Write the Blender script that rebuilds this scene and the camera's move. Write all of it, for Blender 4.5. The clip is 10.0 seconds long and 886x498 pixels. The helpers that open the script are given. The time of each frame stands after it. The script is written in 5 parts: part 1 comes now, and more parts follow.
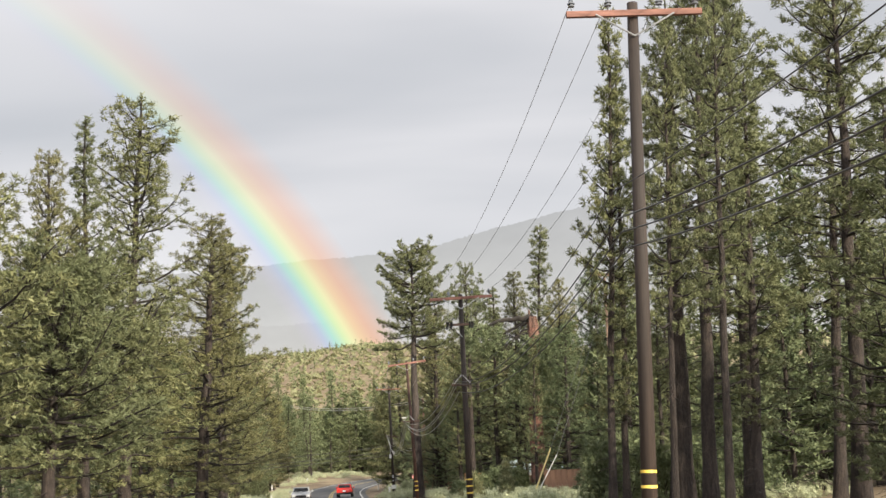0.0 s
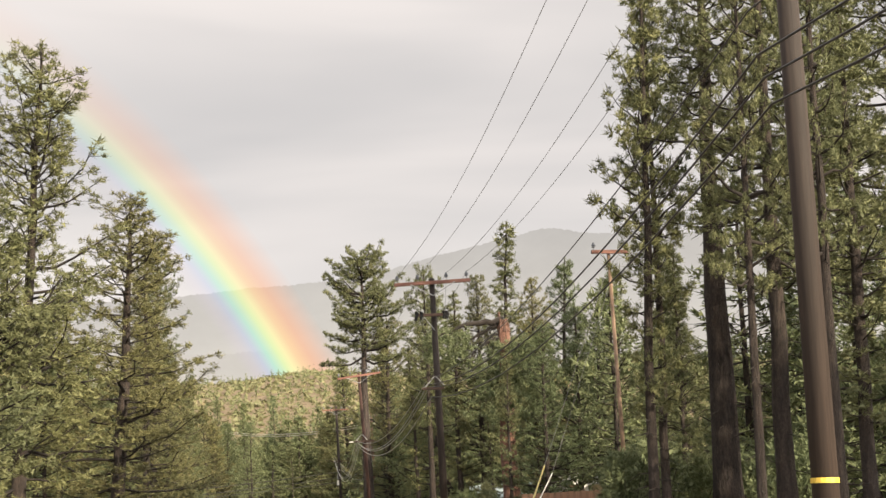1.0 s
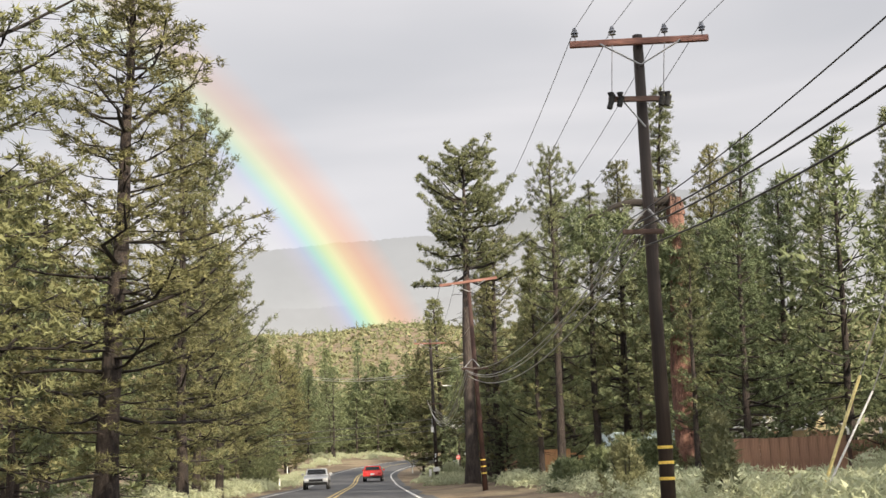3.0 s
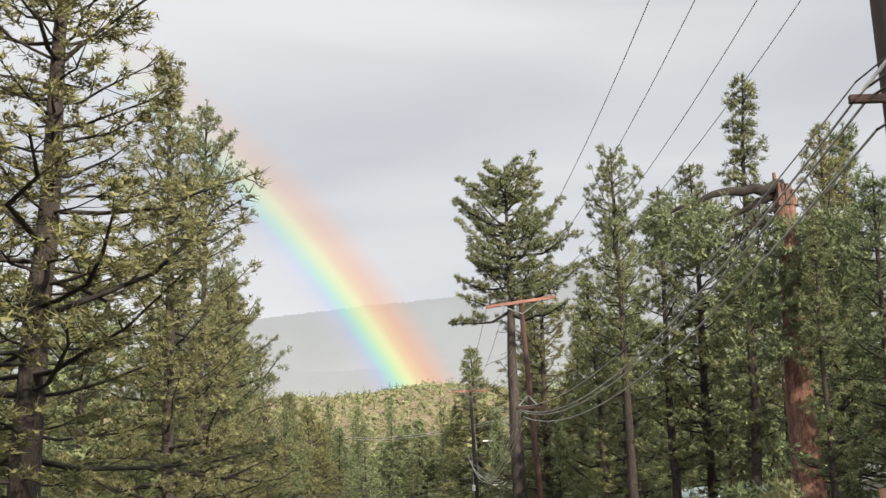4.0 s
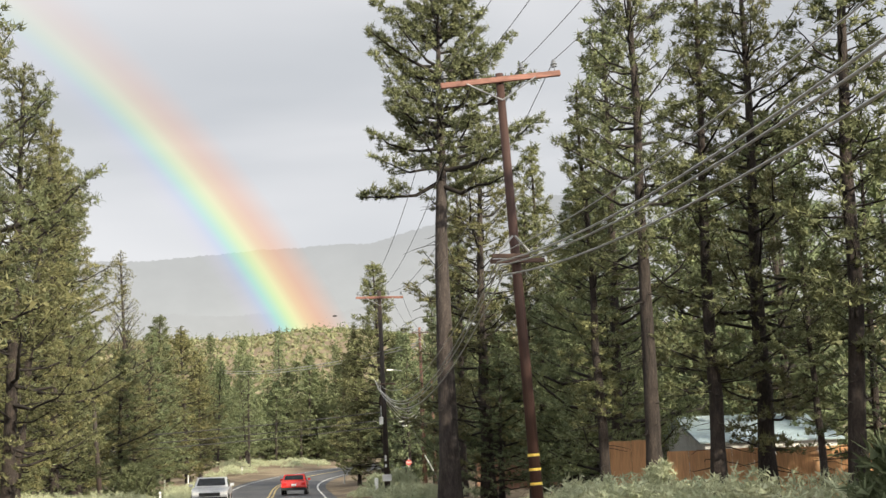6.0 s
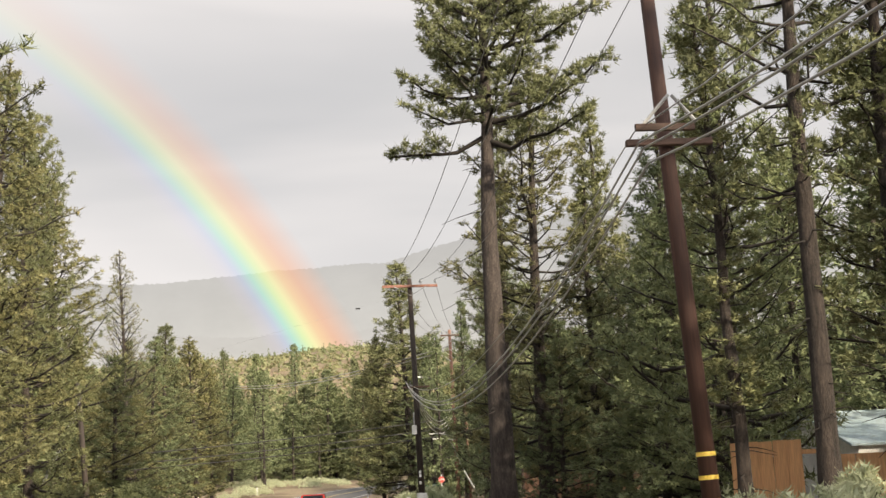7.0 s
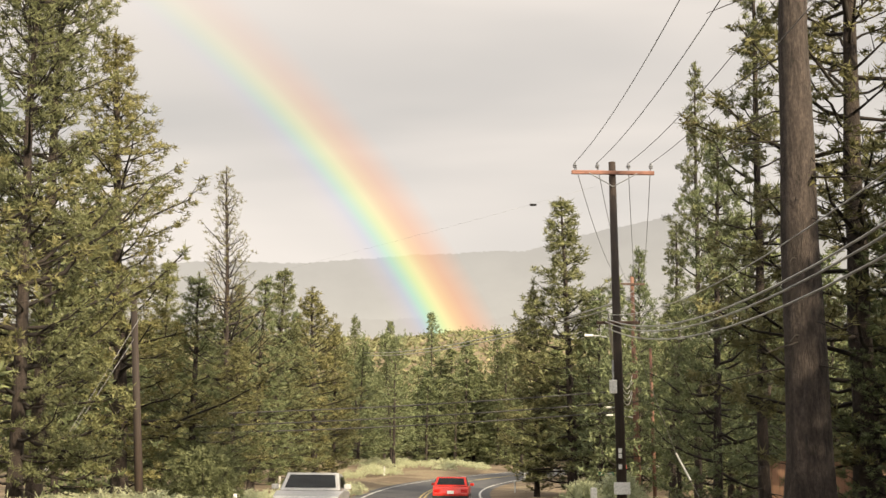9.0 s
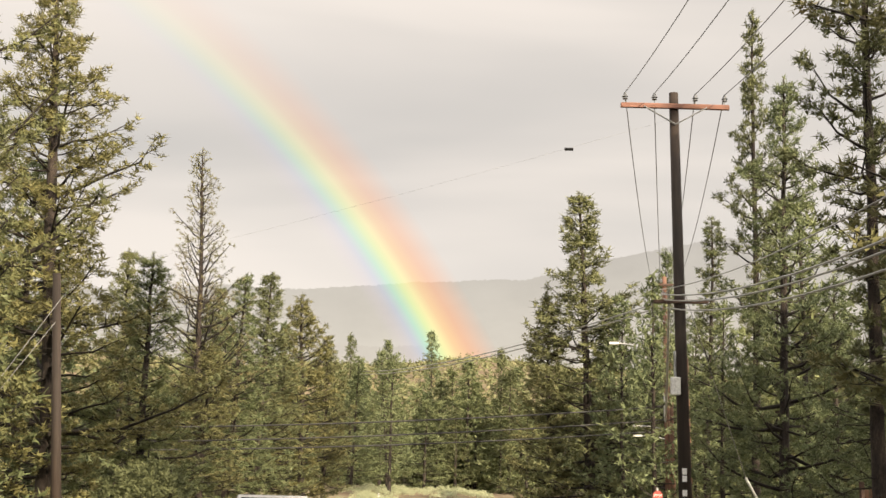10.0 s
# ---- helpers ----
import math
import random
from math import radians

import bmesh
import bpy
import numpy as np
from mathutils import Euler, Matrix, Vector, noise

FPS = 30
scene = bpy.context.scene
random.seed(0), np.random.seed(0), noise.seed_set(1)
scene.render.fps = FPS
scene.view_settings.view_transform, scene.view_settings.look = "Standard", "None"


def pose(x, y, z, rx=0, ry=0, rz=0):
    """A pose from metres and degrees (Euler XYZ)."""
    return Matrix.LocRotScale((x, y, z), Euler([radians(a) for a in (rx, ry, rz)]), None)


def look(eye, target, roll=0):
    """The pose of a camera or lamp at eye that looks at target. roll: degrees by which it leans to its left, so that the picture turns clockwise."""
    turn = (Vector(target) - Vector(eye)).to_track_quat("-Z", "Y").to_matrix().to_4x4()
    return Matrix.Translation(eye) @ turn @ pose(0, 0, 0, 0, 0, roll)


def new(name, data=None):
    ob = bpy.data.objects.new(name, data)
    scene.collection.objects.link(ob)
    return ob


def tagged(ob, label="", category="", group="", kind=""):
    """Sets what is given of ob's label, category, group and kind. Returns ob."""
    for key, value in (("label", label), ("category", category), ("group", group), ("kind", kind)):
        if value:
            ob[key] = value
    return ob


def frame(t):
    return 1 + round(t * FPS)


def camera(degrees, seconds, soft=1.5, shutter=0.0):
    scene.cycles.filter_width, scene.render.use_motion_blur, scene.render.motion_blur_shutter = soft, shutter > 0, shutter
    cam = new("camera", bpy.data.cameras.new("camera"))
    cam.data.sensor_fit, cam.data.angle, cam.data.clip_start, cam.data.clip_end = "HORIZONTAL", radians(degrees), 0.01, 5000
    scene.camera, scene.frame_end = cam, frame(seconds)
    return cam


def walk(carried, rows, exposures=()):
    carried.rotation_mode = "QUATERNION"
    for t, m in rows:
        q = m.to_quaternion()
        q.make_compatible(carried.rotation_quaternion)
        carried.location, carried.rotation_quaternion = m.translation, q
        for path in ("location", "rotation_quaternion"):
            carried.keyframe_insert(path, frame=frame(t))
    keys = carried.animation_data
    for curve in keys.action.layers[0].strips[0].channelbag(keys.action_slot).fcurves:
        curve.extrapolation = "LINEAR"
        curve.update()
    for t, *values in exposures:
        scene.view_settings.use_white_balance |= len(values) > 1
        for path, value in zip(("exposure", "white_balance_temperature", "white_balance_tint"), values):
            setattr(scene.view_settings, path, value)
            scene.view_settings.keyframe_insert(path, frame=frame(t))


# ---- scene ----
cam = camera(38.0, 10.0)
PATH = [
    (0, (0.0, 0.0, 1.45), (0.172, 1.96, 1.811), -2.5),
    (0.5, (-0.04, 4.653, 1.45), (0.156, 6.607, 1.826), -2.4),
    (1, (-0.061, 9.343, 1.438), (0.201, 11.285, 1.837), -3.2),
    (1.5, (-0.063, 14.055, 1.428), (0.276, 15.996, 1.767), -4.2),
    (2, (-0.061, 18.778, 1.411), (0.23, 20.716, 1.811), -3.7),
    (2.5, (-0.042, 23.516, 1.387), (0.081, 25.476, 1.768), -2.7),
    (3, (0.016, 28.314, 1.382), (0.145, 30.28, 1.721), -2.1),
    (3.2, (0.039, 30.248, 1.381), (0.141, 32.207, 1.767), -2.0),
    (4.3, (0.093, 40.899, 1.404), (0.174, 42.849, 1.842), -2.6),
    (4.5, (0.098, 42.834, 1.405), (0.197, 44.782, 1.845), -1.9),
    (5, (0.082, 47.671, 1.402), (0.261, 49.626, 1.782), -3.1),
    (5.2, (0.084, 49.608, 1.4), (0.28, 51.564, 1.77), -2.8),
    (6.3, (0.226, 60.251, 1.388), (0.477, 62.205, 1.736), -2.1),
    (6.5, (0.236, 62.182, 1.389), (0.451, 64.136, 1.761), -2.1),
    (7, (0.2, 67.01, 1.399), (0.423, 68.961, 1.779), -2.8),
    (7.5, (0.096, 71.829, 1.407), (0.261, 73.79, 1.766), -1.7),
    (8, (-0.028, 76.616, 1.413), (0.024, 78.582, 1.778), -0.4),
    (8.5, (-0.068, 81.351, 1.419), (0.015, 83.306, 1.835), 0.2),
    (9, (-0.079, 86.027, 1.427), (-0.072, 87.993, 1.794), 0.6),
    (9.5, (-0.117, 90.668, 1.442), (-0.132, 92.625, 1.853), 0.8),
    (10, (-0.171, 95.251, 1.454), (-0.166, 97.208, 1.864), 1.4),
]
EXPOSURES = [(0, 0.73, 6400, 10), (1.0, 0.78, 7000, 12), (2.5, 0.78, 6650, 12), (4.5, 0.73, 6350, 8), (6.5, 0.73, 6400, 9), (7.5, 0.78, 7200, 12), (8.0, 0.73, 6750, 11), (8.5, 0.78, 7200, 11), (9.0, 0.78, 7400, 11), (10.0, 0.78, 7400, 11)]
walk(cam, [(t, look(eye, target, roll)) for t, eye, target, roll in PATH], EXPOSURES)

# ------------------------------------------------------------------ light
SUN_AZ, SUN_EL = 148.0, 20.0          # degrees clockwise from +y, and up
world = bpy.data.worlds.new("sky")
scene.world = world
world.use_nodes = True
wn, wl = world.node_tree.nodes, world.node_tree.links
wn.clear()


def wnode(kind, **values):
    n = wn.new(kind)
    for k, v in values.items():
        n.inputs[k].default_value = v
    return n


w_out = wn.new("ShaderNodeOutputWorld")
w_sky = wn.new("ShaderNodeTexSky")
w_sky.sky_type, w_sky.sun_disc = "NISHITA", False
w_sky.sun_elevation, w_sky.sun_rotation = radians(SUN_EL), radians(SUN_AZ)
w_skyb = wnode("ShaderNodeBackground", Strength=0.063)
wl.new(w_sky.outputs[0], w_skyb.inputs["Color"])
# broken stratus: long soft bands, flattened by dividing by the height
w_co = wn.new("ShaderNodeTexCoord")
w_sep = wn.new("ShaderNodeSeparateXYZ")
wl.new(w_co.outputs["Generated"], w_sep.inputs[0])
w_comb = wn.new("ShaderNodeCombineXYZ")
for axis, gain in ((0, 1.0), (1, 1.0), (2, 4.4)):
    m = wn.new("ShaderNodeMath")
    m.operation = "MULTIPLY"
    m.inputs[1].default_value = gain
    wl.new(w_sep.outputs[axis], m.inputs[0])
    wl.new(m.outputs[0], w_comb.inputs[axis])
w_noise = wnode("ShaderNodeTexNoise", Scale=1.7, Detail=4.0, Roughness=0.4, Distortion=0.5)
wl.new(w_comb.outputs[0], w_noise.inputs["Vector"])
w_ramp = wn.new("ShaderNodeValToRGB")
w_ramp.color_ramp.interpolation = "EASE"
w_ramp.color_ramp.elements[0].position, w_ramp.color_ramp.elements[0].color = 0.33, (0.44, 0.445, 0.462, 1)
w_ramp.color_ramp.elements[1].position, w_ramp.color_ramp.elements[1].color = 0.66, (0.626, 0.611, 0.615, 1)
wl.new(w_noise.outputs["Fac"], w_ramp.inputs[0])
w_cloud = wnode("ShaderNodeBackground", Strength=0.84)
w_dot = wn.new("ShaderNodeVectorMath")
w_dot.operation = "DOT_PRODUCT"
w_dot.inputs[1].default_value = (math.sin(radians(SUN_AZ)) * math.cos(radians(SUN_EL)), math.cos(radians(SUN_AZ)) * math.cos(radians(SUN_EL)), math.sin(radians(SUN_EL)))
wl.new(w_co.outputs["Generated"], w_dot.inputs[0])
w_glow = wn.new("ShaderNodeMapRange")
w_glow.interpolation_type = "SMOOTHSTEP"
for key, value in (("From Min", 0.0), ("From Max", 1.0), ("To Min", 1.0), ("To Max", 3.0)):
    w_glow.inputs[key].default_value = value
wl.new(w_dot.outputs["Value"], w_glow.inputs["Value"])
w_lit = wn.new("ShaderNodeVectorMath")
w_lit.operation = "SCALE"
wl.new(w_ramp.outputs[0], w_lit.inputs[0])
wl.new(w_glow.outputs[0], w_lit.inputs["Scale"])
wl.new(w_lit.outputs[0], w_cloud.inputs["Color"])
w_mix = wn.new("ShaderNodeMixShader")
w_mix.inputs[0].default_value = 0.93
wl.new(w_skyb.outputs[0], w_mix.inputs[1])
wl.new(w_cloud.outputs[0], w_mix.inputs[2])
wl.new(w_mix.outputs[0], w_out.inputs[0])

sun = new("sun", bpy.data.lights.new("sun", "SUN"))
sun.data.energy, sun.data.angle, sun.data.color = 5.0, radians(1.5), (1.0, 0.88, 0.68)
sa, se = radians(SUN_AZ), radians(SUN_EL)
sun.matrix_world = look((0, 0, 60), (-math.sin(sa) * math.cos(se), -math.cos(sa) * math.cos(se), 60 - math.sin(se)))


# ------------------------------------------------------------------ materials
def material(name, rough=0.9):
    m = bpy.data.materials.new(name)
    m.use_nodes = True
    bsdf = m.node_tree.nodes["Principled BSDF"]
    bsdf.inputs["Roughness"].default_value = rough
    return m, m.node_tree.nodes, m.node_tree.links, bsdf


def noise_node(n, l, scale, detail=4.0, stretch=(1, 1, 1), rough=0.55, coord="Object"):
    co = n.new("ShaderNodeTexCoord")
    mp = n.new("ShaderNodeMapping")
    mp.inputs["Scale"].default_value = stretch
    l.new(co.outputs[coord], mp.inputs["Vector"])
    t = n.new("ShaderNodeTexNoise")
    t.inputs["Scale"].default_value, t.inputs["Detail"].default_value, t.inputs["Roughness"].default_value = scale, detail, rough
    l.new(mp.outputs[0], t.inputs["Vector"])
    return t.outputs["Fac"]


def ramp_node(n, l, fac, stops):
    r = n.new("ShaderNodeValToRGB")
    e = r.color_ramp.elements
    while len(e) < len(stops):
        e.new(0.5)
    for el, (p, c) in zip(e, stops):
        el.position, el.color = p, (*c, 1)
    l.new(fac, r.inputs[0])
    return r.outputs[0]


def mix_node(n, l, fac, a, b, mode="MIX"):
    x = n.new("ShaderNodeMix")
    x.data_type, x.blend_type = "RGBA", mode
    for sock, v in ((x.inputs[0], fac), (x.inputs[6], a), (x.inputs[7], b)):
        if isinstance(v, (int, float)):
            sock.default_value = v
        elif isinstance(v, tuple):
            sock.default_value = (*v, 1)
        else:
            l.new(v, sock)
    return x.outputs[2]


def bump_node(n, l, bsdf, height, strength=0.5, distance=0.02):
    b = n.new("ShaderNodeBump")
    b.inputs["Strength"].default_value, b.inputs["Distance"].default_value = strength, distance
    l.new(height, b.inputs["Height"])
    l.new(b.outputs[0], bsdf.inputs["Normal"])


def two_scale(name, dark, light, big, fine, rough=0.9, stretch=(1, 1, 1), bump=0.4, dist=0.02, stops=(0.35, 0.65), metal=0.0):
    """Colour that varies at a coarse and at a fine size, with relief of the fine one."""
    m, n, l, b = material(name, rough)
    a = noise_node(n, l, big, 3, stretch)
    f = noise_node(n, l, fine, 5, stretch)
    c = ramp_node(n, l, a, ((stops[0], dark), (stops[1], light)))
    g = ramp_node(n, l, f, ((0.3, (0.72, 0.72, 0.72)), (0.7, (1.2, 1.2, 1.2))))
    l.new(mix_node(n, l, 1.0, c, g, "MULTIPLY"), b.inputs["Base Color"])
    b.inputs["Metallic"].default_value = metal
    if bump:
        bump_node(n, l, b, f, bump, dist)
    return m


def foliage(name, dark, light, tint, tint_at=0.62, through_leaf=0.15):
    """Needles: grain by clump, a slow drift of colour through the crown, and a shade of its own for each tree."""
    m, n, l, b = material(name, 0.65)
    b.inputs["Specular IOR Level"].default_value = 0.25
    f = noise_node(n, l, 2.6, 3)
    c = ramp_node(n, l, f, ((0.3, dark), (0.7, light)))
    slow = noise_node(n, l, 0.32, 2)
    k = ramp_node(n, l, slow, ((tint_at, (0, 0, 0)), (min(tint_at + 0.16, 1.0), (1, 1, 1))))
    c = mix_node(n, l, k, c, tint)
    info = n.new("ShaderNodeObjectInfo")
    shade = ramp_node(n, l, info.outputs["Random"], ((0.0, (0.8, 0.84, 0.84)), (0.5, (1.0, 1.0, 1.0)), (1.0, (1.16, 1.12, 1.02))))
    c = mix_node(n, l, 1.0, c, shade, "MULTIPLY")
    l.new(c, b.inputs["Base Color"])
    tr = n.new("ShaderNodeBsdfTranslucent")
    l.new(c, tr.inputs["Color"])
    mx = n.new("ShaderNodeMixShader")
    mx.inputs[0].default_value = through_leaf
    l.new(b.outputs[0], mx.inputs[1])
    l.new(tr.outputs[0], mx.inputs[2])
    l.new(mx.outputs[0], n["Material Output"].inputs["Surface"])
    return m


PINE = foliage("pine_needles", (0.0669, 0.0762, 0.0341), (0.214, 0.226, 0.115), (0.214, 0.2, 0.101))
PINE_GREEN = foliage("young_pine_needles", (0.0651, 0.0841, 0.0408), (0.213, 0.246, 0.128), (0.225, 0.238, 0.119))
PINE_OLD = foliage("olive_pine_needles", (0.0733, 0.0758, 0.0323), (0.237, 0.229, 0.111), (0.232, 0.195, 0.103), 0.62)
PINE_DRY = foliage("thin_dry_needles", (0.13, 0.125, 0.06), (0.25, 0.23, 0.12), (0.24, 0.16, 0.09), 0.55)
SAGE = foliage("sagebrush_leaves", (0.36, 0.39, 0.25), (0.6, 0.62, 0.42), (0.55, 0.53, 0.36), 0.62, 0.35)
SHRUB = foliage("hill_shrub_leaves", (0.12, 0.135, 0.07), (0.26, 0.26, 0.145), (0.31, 0.25, 0.165), 0.56)


def bark(name, furrow, plate, pale):
    """Flaky grey-brown bark: furrows drawn out along the trunk, broken by fine scales and slow drifts of colour."""
    m, n, l, b = material(name, 0.95)
    streak = noise_node(n, l, 7.5, 6, (1, 1, 0.26), 0.7)
    scale_ = noise_node(n, l, 24.0, 4, (1, 1, 0.55))
    slow = noise_node(n, l, 0.8, 4, (1, 1, 0.35))
    c = ramp_node(n, l, streak, ((0.36, furrow), (0.5, plate), (0.68, pale)))
    c = mix_node(n, l, ramp_node(n, l, slow, ((0.4, (0, 0, 0)), (0.68, (0.6, 0.6, 0.6)))), c, pale)
    g = ramp_node(n, l, scale_, ((0.3, (0.6, 0.6, 0.6)), (0.7, (1.35, 1.33, 1.3))))
    l.new(mix_node(n, l, 1.0, c, g, "MULTIPLY"), b.inputs["Base Color"])
    bump_node(n, l, b, streak, 1.0, 0.09)
    return m


BARK = bark("pine_bark", (0.01, 0.008, 0.007), (0.03, 0.023, 0.02), (0.056, 0.043, 0.037))
BARK_RED = bark("red_pine_bark", (0.05, 0.025, 0.02), (0.16, 0.08, 0.06), (0.23, 0.13, 0.1))
BARK_GREY = bark("grey_pine_bark", (0.011, 0.009, 0.008), (0.038, 0.03, 0.027), (0.075, 0.06, 0.054))
TWIG = two_scale("twig_bark", (0.013, 0.01, 0.009), (0.03, 0.024, 0.02), 2.0, 12.0, 0.95, bump=0.2)
POLE_DARK = two_scale("creosoted_pole_wood", (0.022, 0.016, 0.013), (0.05, 0.034, 0.027), 1.2, 14.0, 0.8, (3, 3, 0.15), 0.35, 0.01)
POLE_RED = two_scale("red_brown_pole_wood", (0.042, 0.019, 0.014), (0.08, 0.036, 0.026), 1.2, 14.0, 0.8, (3, 3, 0.15), 0.35, 0.01)
POLE_RUST = two_scale("rust_brown_pole_wood", (0.13, 0.065, 0.046), (0.23, 0.125, 0.09), 1.2, 14.0, 0.85, (3, 3, 0.15), 0.35, 0.01)
POLE_TAN = two_scale("weathered_pole_wood", (0.22, 0.145, 0.1), (0.35, 0.25, 0.185), 1.2, 14.0, 0.85, (3, 3, 0.15), 0.35, 0.01)
ARM_RED = two_scale("red_stained_crossarm", (0.16, 0.075, 0.056), (0.29, 0.14, 0.108), 2.2, 16.0, 0.8, (0.4, 3, 3), 0.3, 0.006)
ARM_DARK = two_scale("dark_crossarm", (0.05, 0.03, 0.022), (0.11, 0.065, 0.05), 2.2, 16.0, 0.8, (0.4, 3, 3), 0.3, 0.006)
STEEL = two_scale("galvanised_steel", (0.3, 0.31, 0.32), (0.46, 0.47, 0.48), 3.0, 30.0, 0.5, bump=0.1, metal=0.8)
WIRE = two_scale("weathered_conductor", (0.14, 0.14, 0.145), (0.23, 0.23, 0.235), 0.4, 6.0, 0.6, bump=0)
CABLE = two_scale("black_cable_jacket", (0.018, 0.018, 0.019), (0.035, 0.035, 0.037), 0.4, 6.0, 0.5, bump=0)
# this pale colour holds the sky's reflection on the wet cables
CABLE_PALE = two_scale("wet_cable_sky_sheen", (0.32, 0.32, 0.32), (0.46, 0.46, 0.45), 0.4, 6.0, 0.3, bump=0)
PORCELAIN = two_scale("grey_porcelain", (0.13, 0.14, 0.16), (0.22, 0.23, 0.25), 3.0, 20.0, 0.2, bump=0)
YELLOW = two_scale("yellow_reflective", (0.75, 0.52, 0.07), (0.85, 0.62, 0.12), 3.0, 25.0, 0.45, bump=0.05)
PALE_YELLOW = two_scale("sun_faded_yellow_plastic", (0.55, 0.46, 0.17), (0.68, 0.6, 0.3), 3.0, 25.0, 0.5, bump=0.05)
WHITE = two_scale("white_paint", (0.66, 0.66, 0.64), (0.8, 0.8, 0.78), 2.0, 25.0, 0.5, bump=0.05)
CAR_RED = two_scale("red_car_paint", (0.55, 0.03, 0.02), (0.62, 0.04, 0.03), 1.0, 30.0, 0.25, bump=0)
CAR_WHITE = two_scale("silver_car_paint", (0.36, 0.37, 0.38), (0.44, 0.45, 0.46), 1.0, 30.0, 0.25, bump=0)
GLASS_DARK = two_scale("tinted_window", (0.02, 0.024, 0.028), (0.035, 0.04, 0.045), 1.0, 10.0, 0.05, bump=0)
RUBBER = two_scale("tyre_rubber", (0.012, 0.012, 0.012), (0.025, 0.025, 0.025), 3.0, 30.0, 0.9)


# ------------------------------------------------------------------ mesh helpers
def mesh_from(name, verts, faces, mat, smooth=False):
    me = bpy.data.meshes.new(name)
    verts = np.asarray(verts, float).reshape(-1, 3)
    if isinstance(faces, np.ndarray):
        k = faces.shape[1]
        me.vertices.add(len(verts))
        me.vertices.foreach_set("co", verts.ravel())
        me.loops.add(faces.size)
        me.loops.foreach_set("vertex_index", faces.ravel().astype(np.int32))
        me.polygons.add(len(faces))
        me.polygons.foreach_set("loop_start", np.arange(0, faces.size, k, dtype=np.int32))
    else:
        me.from_pydata(verts.tolist(), [], faces)
    me.update(calc_edges=True)
    me.validate()
    me.materials.append(mat)
    if smooth:
        me.polygons.foreach_set("use_smooth", np.ones(len(me.polygons), bool))
    return me


def part(name, bm, mat, parent, label="", smooth=False):
    me = bpy.data.meshes.new(name)
    bm.to_mesh(me)
    bm.free()
    me.materials.append(mat)
    if smooth:
        me.polygons.foreach_set("use_smooth", np.ones(len(me.polygons), bool))
    ob = new(name, me)
    ob.parent = parent
    return tagged(ob, label) if label else ob


def tube(path, radii, sides):
    """Vertices and quads of a tube along a path."""
    path, radii = np.asarray(path, float), np.asarray(radii, float)
    d = np.gradient(path, axis=0)
    d /= np.linalg.norm(d, axis=1)[:, None] + 1e-9
    ref = np.where(np.abs(d[:, 2:3]) > 0.9, [[1.0, 0, 0]], [[0, 0, 1.0]])
    u = np.cross(d, ref)
    u /= np.linalg.norm(u, axis=1)[:, None]
    v = np.cross(d, u)
    a = np.arange(sides) * 2 * np.pi / sides
    ring = u[:, None] * np.cos(a)[None, :, None] + v[:, None] * np.sin(a)[None, :, None]
    verts = (path[:, None] + ring * radii[:, None, None]).reshape(-1, 3)
    i, j = np.meshgrid(np.arange(len(path) - 1), np.arange(sides), indexing="ij")
    a0, b0 = i * sides + j, i * sides + (j + 1) % sides
    return verts, np.stack([a0, b0, b0 + sides, a0 + sides], -1).reshape(-1, 4)


def gather(parts):
    vs, fs, k = [], [], 0
    for v, f in parts:
        vs.append(v)
        fs.append(f + k)
        k += len(v)
    return np.concatenate(vs), np.concatenate(fs)


def box_bm(bm, size, m=Matrix(), bevel=0.0):
    made = bmesh.ops.create_cube(bm, size=1.0, matrix=m @ Matrix.Diagonal((*size, 1)))
    if bevel:
        edges = list({e for v in made["verts"] for e in v.link_edges})
        bmesh.ops.bevel(bm, geom=edges, offset=bevel, segments=2, affect="EDGES", profile=0.6)
    return bm


def cyl_bm(bm, r1, r2, depth, m=Matrix(), sides=16):
    bmesh.ops.create_cone(bm, cap_ends=True, segments=sides, radius1=r1, radius2=r2, depth=depth, matrix=m)
    return bm


def tube_bm(bm, pts, r, sides=8):
    v, f = tube(pts, np.full(len(pts), r) if np.isscalar(r) else r, sides)
    vs = [bm.verts.new(p) for p in v]
    for q in f:
        bm.faces.new([vs[i] for i in q])
    return bm


# ------------------------------------------------------------------ ground
def road_x(y):
    """The road's middle line: straight, then bending to the right."""
    y = np.asarray(y, float)
    return -1.75 + 0.8 * (np.clip(y, 0, 150) / 150) ** 2 + 8.5 * (np.clip(y - 155, 0, 400) / 60) ** 3.2


def smooth01(v):
    v = np.clip(v, 0, 1)
    return v * v * (3 - 2 * v)


def ground_z(x, y):
    x, y = np.asarray(x, float), np.asarray(y, float)
    a = np.clip(y - 125, 0, 105)
    z = 0.35 + 0.0003 * a * a + 0.05 * np.clip(y - 230, 0, 170)
    z = z + 93 * smooth01((y - 390) / 650) * (1 + 0.035 * np.sin(x / 47.0 + 1.0) + 0.02 * np.sin(x / 19.0)) - 40 * smooth01((y - 1060) / 700)
    off = np.abs(x - road_x(y)) - 4.4
    bank = smooth01(off / 2.5) * 0.18 + 0.10 * np.sin(x * 0.9 + y * 0.33) * smooth01(off / 2) + 0.3 * np.sin(x * 0.13 + y * 0.09) * smooth01(off / 12)
    return z + bank


